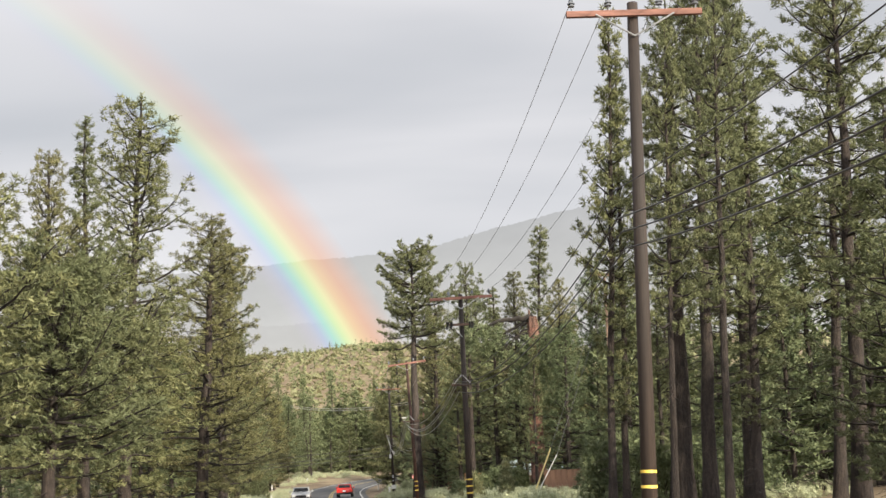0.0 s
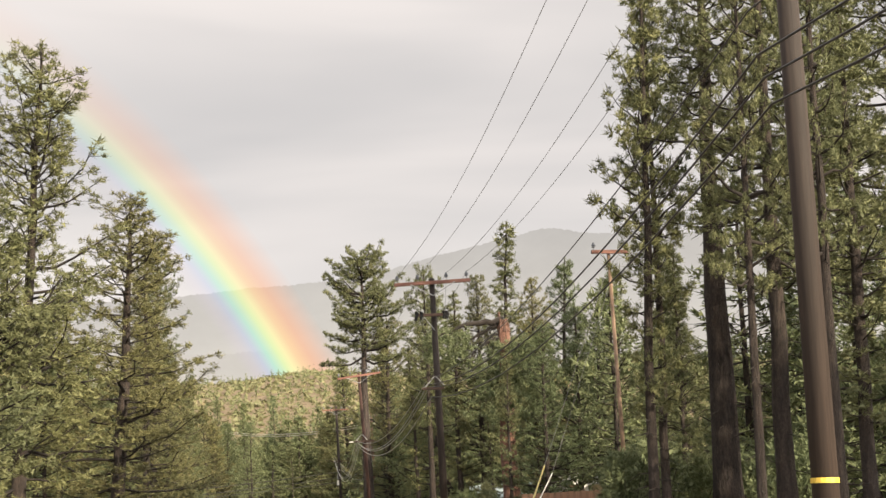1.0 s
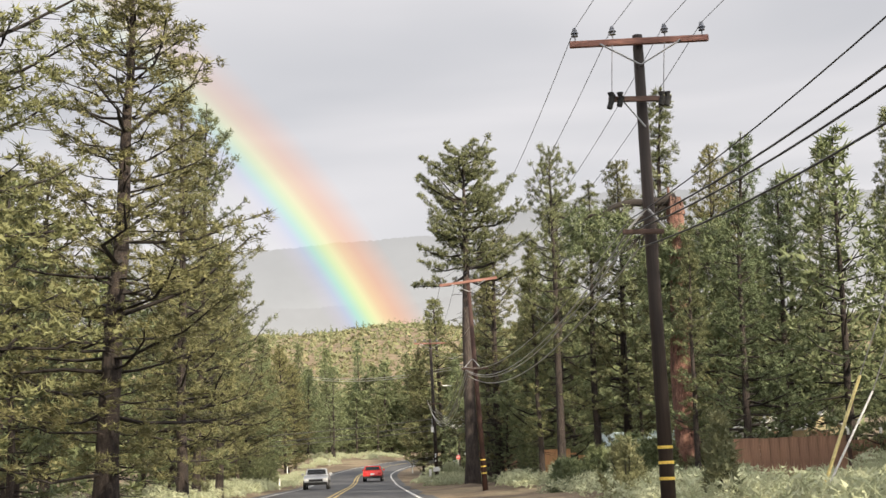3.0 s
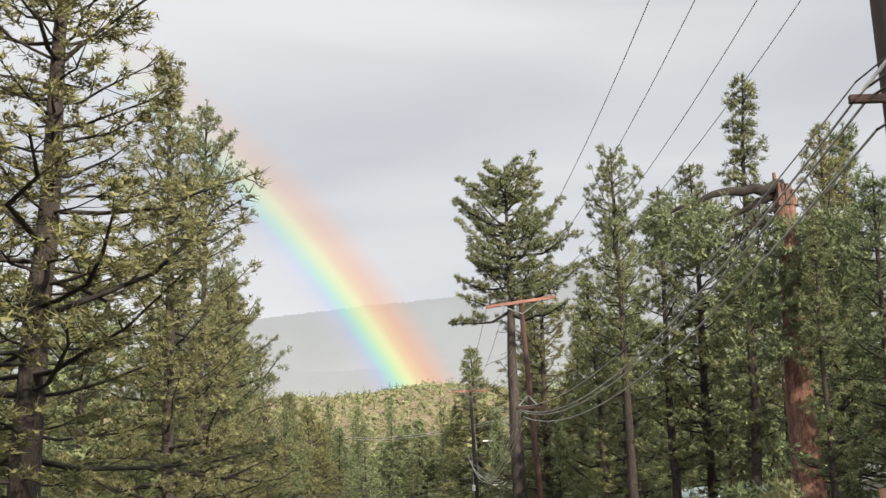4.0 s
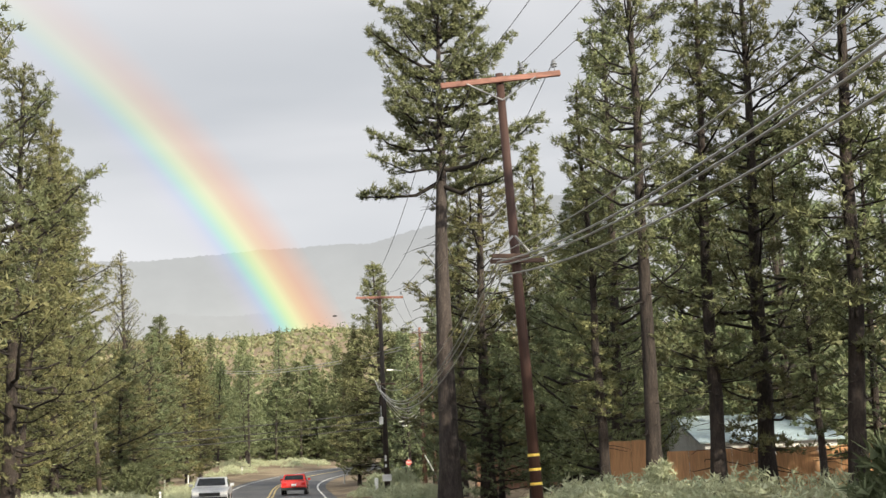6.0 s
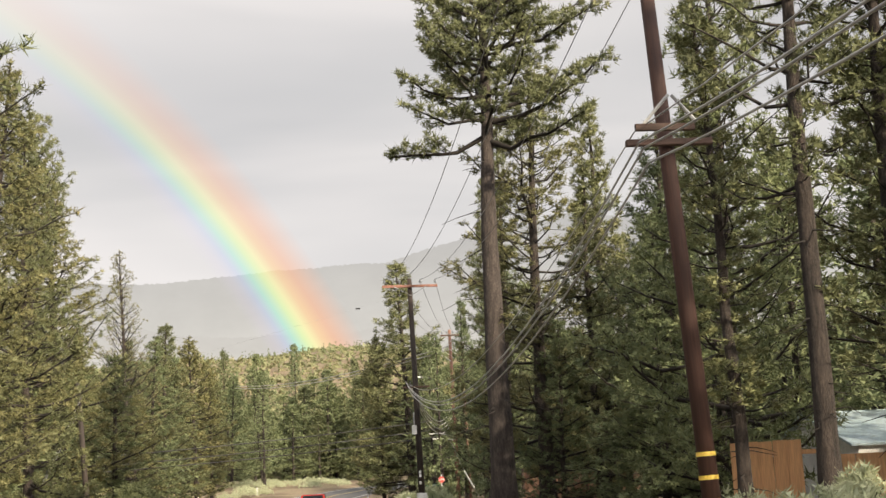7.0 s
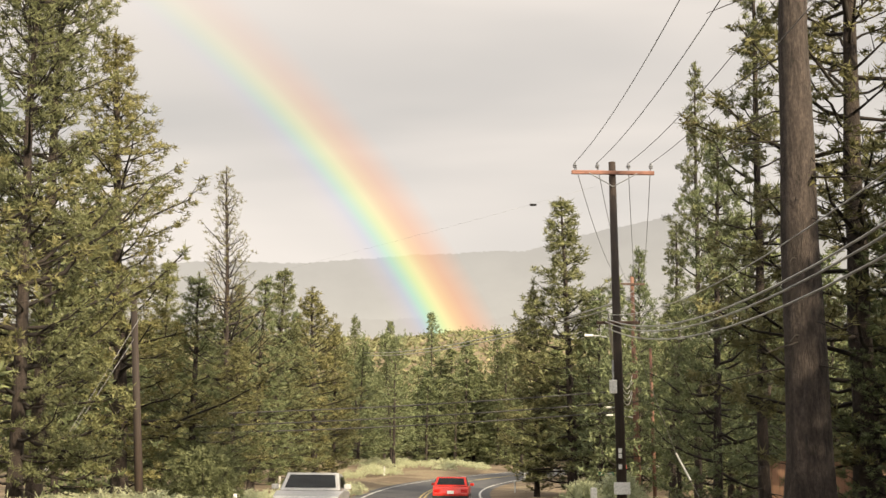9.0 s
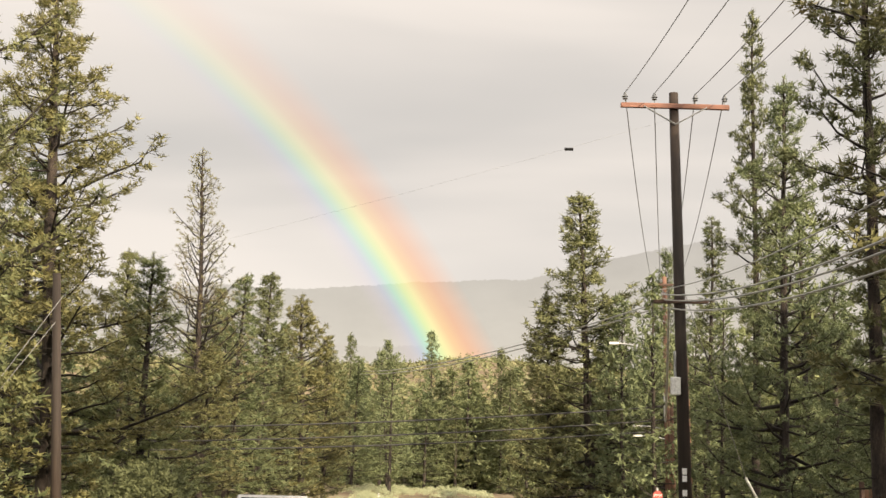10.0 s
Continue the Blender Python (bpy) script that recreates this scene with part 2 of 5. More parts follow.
def grid_mesh(name, xs, ys, zfun, mat):
    X, Y = np.meshgrid(xs, ys)
    V = np.stack([X, Y, zfun(X, Y)], -1).reshape(-1, 3)
    nx = len(xs)
    i, j = np.meshgrid(np.arange(len(ys) - 1), np.arange(nx - 1), indexing="ij")
    a = i * nx + j
    return mesh_from(name, V, np.stack([a, a + 1, a + nx + 1, a + nx], -1).reshape(-1, 4), mat, True)


SOIL, gn, gl, gb = material("forest_floor", 0.95)
_a = noise_node(gn, gl, 0.25, 4)
_b = noise_node(gn, gl, 3.2, 6)
_c = ramp_node(gn, gl, _a, ((0.36, (0.13, 0.095, 0.06)), (0.55, (0.24, 0.185, 0.12)), (0.7, (0.22, 0.2, 0.12))))
_d = ramp_node(gn, gl, _b, ((0.25, (0.6, 0.6, 0.6)), (0.75, (1.25, 1.22, 1.15))))
gl.new(mix_node(gn, gl, 1.0, _c, _d, "MULTIPLY"), gb.inputs["Base Color"])
bump_node(gn, gl, gb, _b, 0.8, 0.06)

xs = np.unique(np.concatenate([np.linspace(-60, 60, 61), np.linspace(-400, 400, 41), np.linspace(-4800, 4800, 41)]))
ys = np.unique(np.concatenate([np.linspace(-60, 260, 91), np.linspace(-4500, -60, 20), np.linspace(260, 1500, 60), np.linspace(1500, 4700, 20)]))
ground = new("ground", grid_mesh("ground", xs, ys, ground_z, SOIL))
tagged(ground, "brown forest floor of needles, dry grass and dust", "ground", kind="structure")

# road with asphalt, edge lines and double yellow line
ASPHALT = two_scale("asphalt", (0.06, 0.062, 0.065), (0.1, 0.1, 0.102), 0.6, 22.0, 0.8, (1, 0.25, 1), 0.35, 0.01)
LINE_W = two_scale("white_road_paint", (0.55, 0.55, 0.52), (0.74, 0.74, 0.7), 1.5, 14.0, 0.7, bump=0.1)
LINE_Y = two_scale("yellow_road_paint", (0.5, 0.37, 0.12), (0.62, 0.48, 0.2), 1.5, 14.0, 0.7, bump=0.1)


def ribbon(name, lo, hi, lift, mat, y0=-40.0, y1=330.0):
    y = np.arange(y0, y1, 2.0)
    c = road_x(y)
    V = []
    for o in np.linspace(lo, hi, 5 if hi - lo > 1 else 2):
        V.append(np.stack([c + o, y, ground_z(c, y) + lift], -1))
    V = np.stack(V, 1)
    nc = V.shape[1]
    i, j = np.meshgrid(np.arange(len(y) - 1), np.arange(nc - 1), indexing="ij")
    a = i * nc + j
    return new(name, mesh_from(name, V.reshape(-1, 3), np.stack([a, a + 1, a + nc + 1, a + nc], -1).reshape(-1, 4), mat))


road = tagged(ribbon("road", -4.3, 4.3, 0.03, ASPHALT), "grey worn two-lane asphalt road curving into the woods", "road", kind="structure")
for lo, hi, mat, tag in ((-3.68, -3.54, LINE_W, "white edge line on the asphalt"), (3.54, 3.68, LINE_W, "white edge line on the asphalt"),
                         (-0.2, -0.08, LINE_Y, "yellow centre line on the asphalt"), (0.08, 0.2, LINE_Y, "yellow centre line on the asphalt")):
    tagged(ribbon("trim", lo, hi, 0.036, mat), tag, "road marking", kind="structure")


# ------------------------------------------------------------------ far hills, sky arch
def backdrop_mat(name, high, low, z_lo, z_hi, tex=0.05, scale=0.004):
    """Distance with rain haze painted into its glowing colour: pale, paler below."""
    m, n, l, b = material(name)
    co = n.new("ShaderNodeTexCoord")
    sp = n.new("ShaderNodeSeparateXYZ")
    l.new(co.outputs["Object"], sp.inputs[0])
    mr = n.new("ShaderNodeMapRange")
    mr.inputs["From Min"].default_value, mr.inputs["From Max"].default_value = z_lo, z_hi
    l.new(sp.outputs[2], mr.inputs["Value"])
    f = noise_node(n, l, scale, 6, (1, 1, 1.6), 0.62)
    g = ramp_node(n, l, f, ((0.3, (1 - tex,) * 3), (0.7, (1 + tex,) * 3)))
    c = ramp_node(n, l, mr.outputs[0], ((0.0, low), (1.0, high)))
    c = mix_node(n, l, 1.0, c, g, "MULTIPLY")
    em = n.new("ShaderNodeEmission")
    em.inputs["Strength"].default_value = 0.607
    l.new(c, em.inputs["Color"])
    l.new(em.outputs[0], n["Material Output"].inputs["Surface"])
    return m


def ridge(name, dist, crest, mat, rough, seed, label):
    """A long hill with a rough wooded crest line."""
    rng = np.random.default_rng(seed)
    az = np.arange(-75, 75, 0.05)
    el = np.interp(az, [c[0] for c in crest], [c[1] for c in crest])
    top = dist * np.tan(np.radians(el)) + 1.4
    jag = np.repeat(rng.random(len(az) // 2 + 1), 2)[: len(az)] * rough + np.interp(az, np.linspace(-75, 75, 90), rng.normal(0, rough * 1.2, 90))
    top = top + jag
    X, Y = dist * np.sin(np.radians(az)), dist * np.cos(np.radians(az))
    rows = [np.stack([X * (1 + 0.03 * k), Y * (1 + 0.03 * k), top * h], -1) for h, k in ((-0.02, -2), (0.35, -1.3), (0.7, -0.6), (0.93, -0.15), (1.0, 0.0))]
    V = np.stack(rows, 1)
    i, j = np.meshgrid(np.arange(len(az) - 1), np.arange(4), indexing="ij")
    a = i * 5 + j
    ob = new(name, mesh_from(name, V.reshape(-1, 3), np.stack([a, a + 5, a + 6, a + 1], -1).reshape(-1, 4), mat, True))
    return tagged(ob, label, "hill", kind="structure")


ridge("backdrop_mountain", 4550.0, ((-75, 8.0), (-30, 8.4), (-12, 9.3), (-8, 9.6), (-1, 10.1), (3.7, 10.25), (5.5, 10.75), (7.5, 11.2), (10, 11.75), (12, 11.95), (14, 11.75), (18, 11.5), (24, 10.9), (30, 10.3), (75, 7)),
      backdrop_mat("painted_haze_mountain", (0.53, 0.53, 0.527), (0.69, 0.68, 0.645), 380.0, 950.0), 5.0, 5, "grey wooded mountain with rain haze in its colour")
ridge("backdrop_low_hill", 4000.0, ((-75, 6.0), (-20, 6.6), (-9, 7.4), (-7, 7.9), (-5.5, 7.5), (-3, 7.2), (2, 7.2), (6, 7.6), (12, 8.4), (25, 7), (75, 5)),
      backdrop_mat("painted_haze_foothill", (0.6, 0.59, 0.57), (0.69, 0.675, 0.63), 250.0, 560.0, 0.06), 6.0, 8, "pale foothill below the mountain with rain haze in its colour")

# rainbow: a band of a 42 degree circle about the point opposite the sun
BOW_AZ, BOW_EL = radians(-35.5), radians(-13.75)
ANTI = Vector((math.sin(BOW_AZ) * math.cos(BOW_EL), math.cos(BOW_AZ) * math.cos(BOW_EL), math.sin(BOW_EL)))
side = ANTI.cross(Vector((0, 0, 1))).normalized()
up = side.cross(ANTI).normalized()
V, UV, F = [], [], []
NA, NR = 160, 14
for i in range(NA + 1):
    turn = radians(-10 + 110 * i / NA)
    for j in range(NR + 1):
        r = radians(39.15 + 4.3 * j / NR)
        way = ANTI * math.cos(r) + (side * math.cos(turn) + up * math.sin(turn)) * math.sin(r)
        V.append(tuple(Vector((0, 48, 1.4)) + way * 3800))
        UV.append((j / NR, i / NA))
for i in range(NA):
    for j in range(NR):
        a = i * (NR + 1) + j
        F.append((a, a + 1, a + NR + 2, a + NR + 1))
me = bpy.data.meshes.new("rainbow")
me.from_pydata(V, [], F)
uvl = me.uv_layers.new(name="UVMap")
for lp in me.loops:
    uvl.data[lp.index].uv = UV[lp.vertex_index]
BOW = bpy.data.materials.new("rainbow_light")
BOW.use_nodes = True
bn, bl = BOW.node_tree.nodes, BOW.node_tree.links
bn.clear()
b_uv = bn.new("ShaderNodeUVMap")
b_uv.uv_map = "UVMap"
b_sep = bn.new("ShaderNodeSeparateXYZ")
bl.new(b_uv.outputs[0], b_sep.inputs[0])
BOW_STOPS = ((0.0, (0.75, 0.75, 0.9)), (0.16, (0.72, 0.66, 0.95)), (0.27, (0.5, 0.66, 1.0)), (0.36, (0.45, 0.92, 0.75)), (0.45, (0.78, 1.0, 0.5)),
             (0.52, (1.0, 0.96, 0.48)), (0.60, (1.0, 0.7, 0.38)), (0.72, (1.0, 0.52, 0.3)), (1.0, (0.95, 0.55, 0.42)))
b_col = ramp_node(bn, bl, b_sep.outputs[0], BOW_STOPS)
b_alpha = ramp_node(bn, bl, b_sep.outputs[0], ((0.06, (0, 0, 0)), (0.2, (0.22,) * 3), (0.34, (0.6,) * 3), (0.48, (0.8,) * 3), (0.62, (0.78,) * 3), (0.78, (0.5,) * 3), (0.98, (0, 0, 0))))
b_long = ramp_node(bn, bl, b_sep.outputs[1], ((0.0, (1, 1, 1)), (0.35, (1, 1, 1)), (0.42, (0.78,) * 3), (0.48, (0.52,) * 3), (0.54, (0.3,) * 3), (0.6, (0.15,) * 3), (0.7, (0, 0, 0))))
b_fac = mix_node(bn, bl, 1.0, b_alpha, b_long, "MULTIPLY")
b_em = bn.new("ShaderNodeEmission")
b_em.inputs["Strength"].default_value = 0.607
bl.new(b_col, b_em.inputs["Color"])
b_tr = bn.new("ShaderNodeBsdfTransparent")
b_mx = bn.new("ShaderNodeMixShader")
bl.new(b_fac, b_mx.inputs[0])
bl.new(b_tr.outputs[0], b_mx.inputs[1])
bl.new(b_em.outputs[0], b_mx.inputs[2])
b_out = bn.new("ShaderNodeOutputMaterial")
bl.new(b_mx.outputs[0], b_out.inputs["Surface"])
me.materials.append(BOW)
bow = new("rainbow", me)
bow.visible_shadow = False
tagged(bow, "bright rainbow arc coming down behind the wooded hill", "rainbow", kind="structure")


# ------------------------------------------------------------------ trees
def blades(rng, count, n_blade, size, width, ball=1.35, core=0.26, grain=0.36):
    """Needle tufts as templates about +z: bundles of needles brushed forward along the shoot, round a small core of flakes."""
    out = []
    n_core = int(round(n_blade * core))
    for _ in range(count):
        az = np.arange(n_blade) * 2.4 + rng.random() * 6.28
        el = np.arccos(1 - (np.arange(n_blade) + rng.random(n_blade)) / n_blade * ball)
        rng.shuffle(el)
        d = np.stack([np.cos(az) * np.sin(el), np.sin(az) * np.sin(el), np.cos(el)], -1)
        t = np.cross(d, rng.normal(size=(n_blade, 3)))
        t /= np.linalg.norm(t, axis=1)[:, None]
        w = width * 0.5 * (0.7 + 0.6 * rng.random(n_blade))[:, None]
        ln = size * (0.55 + 0.4 * rng.random(n_blade))[:, None]
        along = d + t * 0.3 + [0, 0, 0.25]
        root = d * 0.1 * size + np.array([0, 0, 1.0]) * size * rng.uniform(-0.5, 0.25, (n_blade, 1))
        across = np.cross(along, d + 0.4 * rng.normal(size=(n_blade, 3)))
        across /= np.linalg.norm(across, axis=1)[:, None] + 1e-9
        tri = np.stack([root - across * w, root + across * w, root + along * ln], 1)
        d, t = d[:n_core], t[:n_core]
        c = d * size * (0.25 + 0.3 * rng.random((n_core, 1))) + np.array([0, 0, 1.0]) * size * rng.uniform(-0.4, 0.2, (n_core, 1))
        e = size * grain * (0.7 + 0.6 * rng.random((n_core, 1)))
        v = np.cross(d, t)
        tri[:n_core] = np.stack([c + t * e, c - t * e * 0.4 + v * e * 0.45, c - t * e * 0.4 - v * e * 0.45], 1)
        out.append(tri)
    return np.stack(out)


def sprays(rng, places, ways, templates, scale):
    """Puts needle sprays at places, turned along ways. Vertices and triangles."""
    n = len(places)
    ways = ways / (np.linalg.norm(ways, axis=1)[:, None] + 1e-9)
    u = np.cross(ways, rng.normal(size=(n, 3)))
    u /= np.linalg.norm(u, axis=1)[:, None] + 1e-9
    v = np.cross(ways, u)
    T = templates[rng.integers(0, len(templates), n)]
    nb = T.shape[1]
    T = T.reshape(n, nb * 3, 3) * scale[:, None, None]
    W = places[:, None] + T[:, :, :1] * u[:, None] + T[:, :, 1:2] * v[:, None] + T[:, :, 2:] * ways[:, None]
    return W.reshape(-1, 3), np.arange(n * nb * 3).reshape(-1, 3)


def pine_meshes(seed, H=18.0, r0=0.24, cb=0.2, spread=2.8, shape="cone", whorl=0.5, per=4, twigs=6, n_blade=12, size=0.24, width=0.09,
                fol=None, bark=None, keep=1.0, dead=6, up=0.0, sides=9, tip=1.0, uneven=0.25, fine=True, rise=48, stout=1.0, flat=0.3):
    """Meshes of one pine: trunk, limbs and crown, standing at the origin. Limbs fork into a fan of branchlets with a tuft at each shoot's end."""
    rng = np.random.default_rng(seed)
    k = 12
    h = np.linspace(0, 1, k)
    bend = np.stack([np.cumsum(rng.normal(0, 0.035, k)) * H / 18, np.cumsum(rng.normal(0, 0.035, k)) * H / 18], -1)
    axis = np.concatenate([bend - bend[0], (h * H)[:, None]], 1)
    axis[0, 2] = -0.4
    rad = r0 * (1 - h) ** 0.85 + 0.02
    rad[0] *= 1.35
    trunk = mesh_from("trunk", *tube(axis, rad, sides), bark or BARK, True)

    def on_axis(z):
        f = np.clip(z / H, 0, 1)
        return np.array([np.interp(f, h, axis[:, 0]), np.interp(f, h, axis[:, 1]), z])

    limbs, place, way, scl = [], [], [], []

    def tuft(p, d, k=1.0):
        place.append(p)
        way.append(d)
        scl.append(k * (0.8 + 0.4 * rng.random()) * tip)

    z, bias = cb * H, rng.random() * 6.28
    ph = rng.random(3) * 6.28
    up_z = np.array([0, 0, 1.0])
    while z < H * 0.975:
        u = min(max((z / H - cb) / (1 - cb), 0.0), 1.0)
        if shape == "cone":
            prof = (1 - u) ** 0.85 * (0.6 + 0.4 * min(1, u / 0.12)) + 0.05
        elif shape == "round":
            prof = (max(1 - u, 0) ** 0.6) * (0.55 + 0.45 * min(1, u / 0.25)) + 0.05
        elif shape == "old":
            prof = (max(1 - u, 0) ** 0.62) * (0.85 + 0.15 * min(1, u / 0.15)) + 0.06
        else:
            prof = 0.62 * (max(1 - u, 0) ** 0.4) * (0.75 + 0.25 * np.sin(9 * u + seed)) + 0.05
        for b in range(per):
            if rng.random() > keep:
                continue
            az = bias + 2 * np.pi * (b + rng.random() * 0.7) / per
            bl_ = spread * prof * (1 - uneven + 2 * uneven * rng.random()) * min(1.25, 1 + 0.22 * np.sin(az * 2 + 0.9 * z + ph[0]) + 0.2 * np.sin(2.1 * z - az + ph[1]) + 0.14 * np.sin(0.8 * z + ph[2]))
            if bl_ < 0.12:
                continue
            el = radians(-4 + rise * u ** 0.9 + up + rng.normal(0, 11))
            out = np.array([np.cos(az), np.sin(az), 0])
            perp = np.array([-out[1], out[0], 0])
            s = np.linspace(0, 1, 5)
            sway = perp * rng.normal(0, 0.12) * bl_
            curve = bl_ * (0.2 * s ** 2.2 - 0.06 * np.sin(s * np.pi))
            start = on_axis(z + rng.normal(0, 0.12))
            p = start + out * (bl_ * s * np.cos(el))[:, None] + up_z * (bl_ * s * np.sin(el) + curve)[:, None] + sway * (s ** 2)[:, None]
            p[1:] += rng.normal(0, 0.025 * bl_, (4, 3))
            limbs.append(tube(p, stout * (0.014 + 0.017 * bl_) * (1 - 0.8 * s), 5 if stout > 1.2 else 4) if fine else tube(p[::2], (0.02 + 0.014 * bl_) * (1 - 0.82 * s[::2]), 3))
            nt = max(2, int(round(twigs * (0.3 + bl_ / spread))))
            f0 = 0.3 if bl_ > 0.8 else 0.12
            side = 1 if rng.random() < 0.5 else -1
            for q in range(nt):
                f = f0 + (1 - f0) * (q + 0.2 + 0.6 * rng.random()) / nt
                c = np.array([np.interp(f, s, p[:, a]) for a in range(3)])
                side = -side
                tw = (0.16 + 0.32 * bl_ * (1.18 - f)) * (0.65 + 0.6 * rng.random())
                d = perp * side * (0.95 - 0.45 * f) + out * (0.3 + 0.6 * f) + up_z * (0.25 + (1 - flat) * rng.uniform(-0.6, 0.75))
                d /= np.linalg.norm(d)
                e = c + d * tw
                if fine and tw > 0.3:
                    limbs.append(tube(np.stack([c, c + d * tw * 0.5 - up_z * 0.03 * tw, e]), np.array([0.013, 0.009, 0.004]) * stout, 3))
                tuft(e, d * 0.6 + up_z * 0.7)
                if not fine:
                    if tw > 0.5:
                        tuft(c + d * tw * 0.5, d * 0.5 + up_z, 0.9)
                    continue
                m = int(tw / 0.27)
                for g in range(m):
                    w = 0.3 + 0.6 * (g + rng.random()) / m
                    sd = np.cross(d, up_z) * (1 if (g + q) % 2 else -1) * 0.15 + up_z * (0.06 + (1 - flat) * rng.uniform(-0.2, 0.24))
                    tuft(c + d * tw * w + sd * (0.7 + 0.6 * rng.random()), sd * 3 + d * 0.4 + up_z * 0.35, 0.92)
            tuft(p[-1], (p[-1] - p[-2]) / bl_ * 3 + up_z * 0.5, 1.05)
        z += whorl * (0.75 + 0.5 * rng.random()) * (1 - 0.35 * u)
        bias += 2.4
    for g in (0.94, 0.965, 0.985, 1.0):
        tuft(on_axis(H * g), up_z + rng.normal(0, 0.15, 3), 0.8)
    for _ in range(dead):
        zz = H * cb * (0.25 + 0.75 * rng.random())
        az, bl_ = rng.random() * 6.28, spread * (0.15 + 0.4 * rng.random())
        s = np.linspace(0, 1, 4)
        p = on_axis(zz) + np.stack([np.cos(az) * bl_ * s, np.sin(az) * bl_ * s, bl_ * (-0.1 * s - 0.12 * s ** 2)], -1)
        p[1:] += rng.normal(0, 0.04, (3, 3))
        limbs.append(tube(p, 0.02 * (1 - 0.8 * s) + 0.003, 3))
    T = blades(rng, 10, n_blade, size, width)
    cv, cf = sprays(rng, np.array(place), np.array(way), T, np.array(scl))
    return trunk, mesh_from("branchwork", *gather(limbs), TWIG), mesh_from("crown", cv, cf, fol or PINE)


def tree_at(meshes, H0, base, top, label, girth=1.0, spin=0.0, name="pine_tree", group=""):
    """One tree of the given meshes, from its foot to its tip, with its lean."""
    root = new(name)
    base, top = Vector(base), Vector(top)
    ax = top - base
    sz = ax.length / H0
    q = Vector((0, 0, 1)).rotation_difference(ax.normalized()).to_matrix().to_4x4()
    root.matrix_basis = Matrix.Translation(base) @ q @ Matrix.Rotation(spin, 4, "Z") @ Matrix.Diagonal((sz * girth, sz * girth, sz, 1))
    for part_name, me in zip(("trunk", "branchwork", "crown"), meshes):
        ob = new(part_name, me)
        ob.parent = root
        if part_name == "branchwork":
            tagged(ob, kind="stuff")
    return tagged(root, label, "tree", group)


KINDS = {
    "cone": (18.0, [pine_meshes(q, 18, 0.20, 0.08, 2.3, "cone", 0.6, 4, 5, 20, 0.25, 0.036, PINE, uneven=0.4) for q in (1, 2, 3)]),
    "green": (14.0, [pine_meshes(q, 14, 0.16, 0.04, 2.35, "cone", 0.52, 4, 6, 16, 0.23, 0.033, PINE_GREEN, uneven=0.4) for q in (11, 12)]),
    "round": (18.0, [pine_meshes(q, 18, 0.23, 0.10, 2.6, "round", 0.6, 4, 6, 18, 0.22, 0.031, PINE_OLD, uneven=0.5) for q in (21, 22, 23)]),
    "high": (20.0, [pine_meshes(q, 20, 0.26, 0.38, 2.5, "round", 0.66, 4, 5, 26, 0.25, 0.026, PINE, dead=30, uneven=0.5) for q in (31, 32)]),
    "full": (18.0, [pine_meshes(q, 18, 0.2, 0.07, 2.6, sh, 0.52, 4, 7, 17, 0.22, 0.032, f, uneven=0.45, keep=0.96) for q, sh, f in ((91, "cone", PINE_OLD), (94, "round", PINE))]),
    "stout": (20.0, [pine_meshes(33, 20, 0.44, 0.64, 2.2, "round", 0.6, 4, 6, 26, 0.25, 0.026, PINE, dead=40, uneven=0.5, sides=12)]),
    "thin": (18.0, [pine_meshes(q, 18, 0.15, 0.2, 2.0, "open", 0.6, 4, 5, 22, 0.24, 0.03, PINE, keep=0.9, dead=18, uneven=0.45, up=12) for q in (41, 42)]),
    "bare": (18.0, [pine_meshes(51, 18, 0.17, 0.22, 2.6, "cone", 0.42, 4, 5, 9, 0.2, 0.034, PINE_DRY, keep=0.85, up=16, tip=0.8)]),
    "leafy": (9.0, [pine_meshes(q, 9, 0.2, 0.27, 3.0, "round", 0.33, 5, 8, 18, 0.22, 0.034, PINE, uneven=0.4, rise=60, dead=8) for q in (101, 102)]),
    "mid": (18.0, [pine_meshes(q, 18, 0.2, 0.05, 2.6, sh, 0.54, 4, 6, 11, 0.29, 0.06, f, sides=7, uneven=0.4) for q, sh, f in ((81, "cone", PINE), (82, "round", PINE_OLD), (83, "cone", PINE_GREEN))]),
    "back": (15.0, [pine_meshes(q, 15, 0.15, c, 2.6, sh, 0.78, 4, 4, 7, 0.44, 0.11, PINE_GREEN, sides=5, dead=3, fine=False) for q, c, sh in ((61, 0.06, "cone"), (62, 0.14, "round"), (63, 0.04, "cone"))]),
    "far": (20.0, [pine_meshes(q, 20, 0.2, 0.03, 3.2, "cone", 0.9, 5, 3, 6, 0.55, 0.14, f, sides=5, dead=0, fine=False) for q, f in ((71, PINE), (72, PINE_GREEN), (73, PINE_GREEN))]),
}
LABELS = {
    "cone": "tall pine with a pointed olive-green crown beside the road",
    "green": "dense young green pine branching to the ground",
    "round": "full yellowish-green pine with a rounded crown by the road",
    "high": "tall pine with a bare dark trunk and high crown",
    "full": "tall dense pine with tufted olive-green needles to the ground",
    "stout": "stout roadside pine with dark furrowed trunk and dead limbs",
    "thin": "slender pine with a narrow sparse crown",
    "bare": "thin half-bare pine with brown drying needles",
    "leafy": "dense bright green young pine with a broad leafy crown",
    "mid": "full olive-green pine along the road further on",
    # some of these pines stand out of view, only to give shade
    "back": "dark green pine of the woods and of the unseen shading rows",
    "far": "distant dark green pine at the bend of the road",
}
count = {k: 0 for k in KINDS}


mass = {}


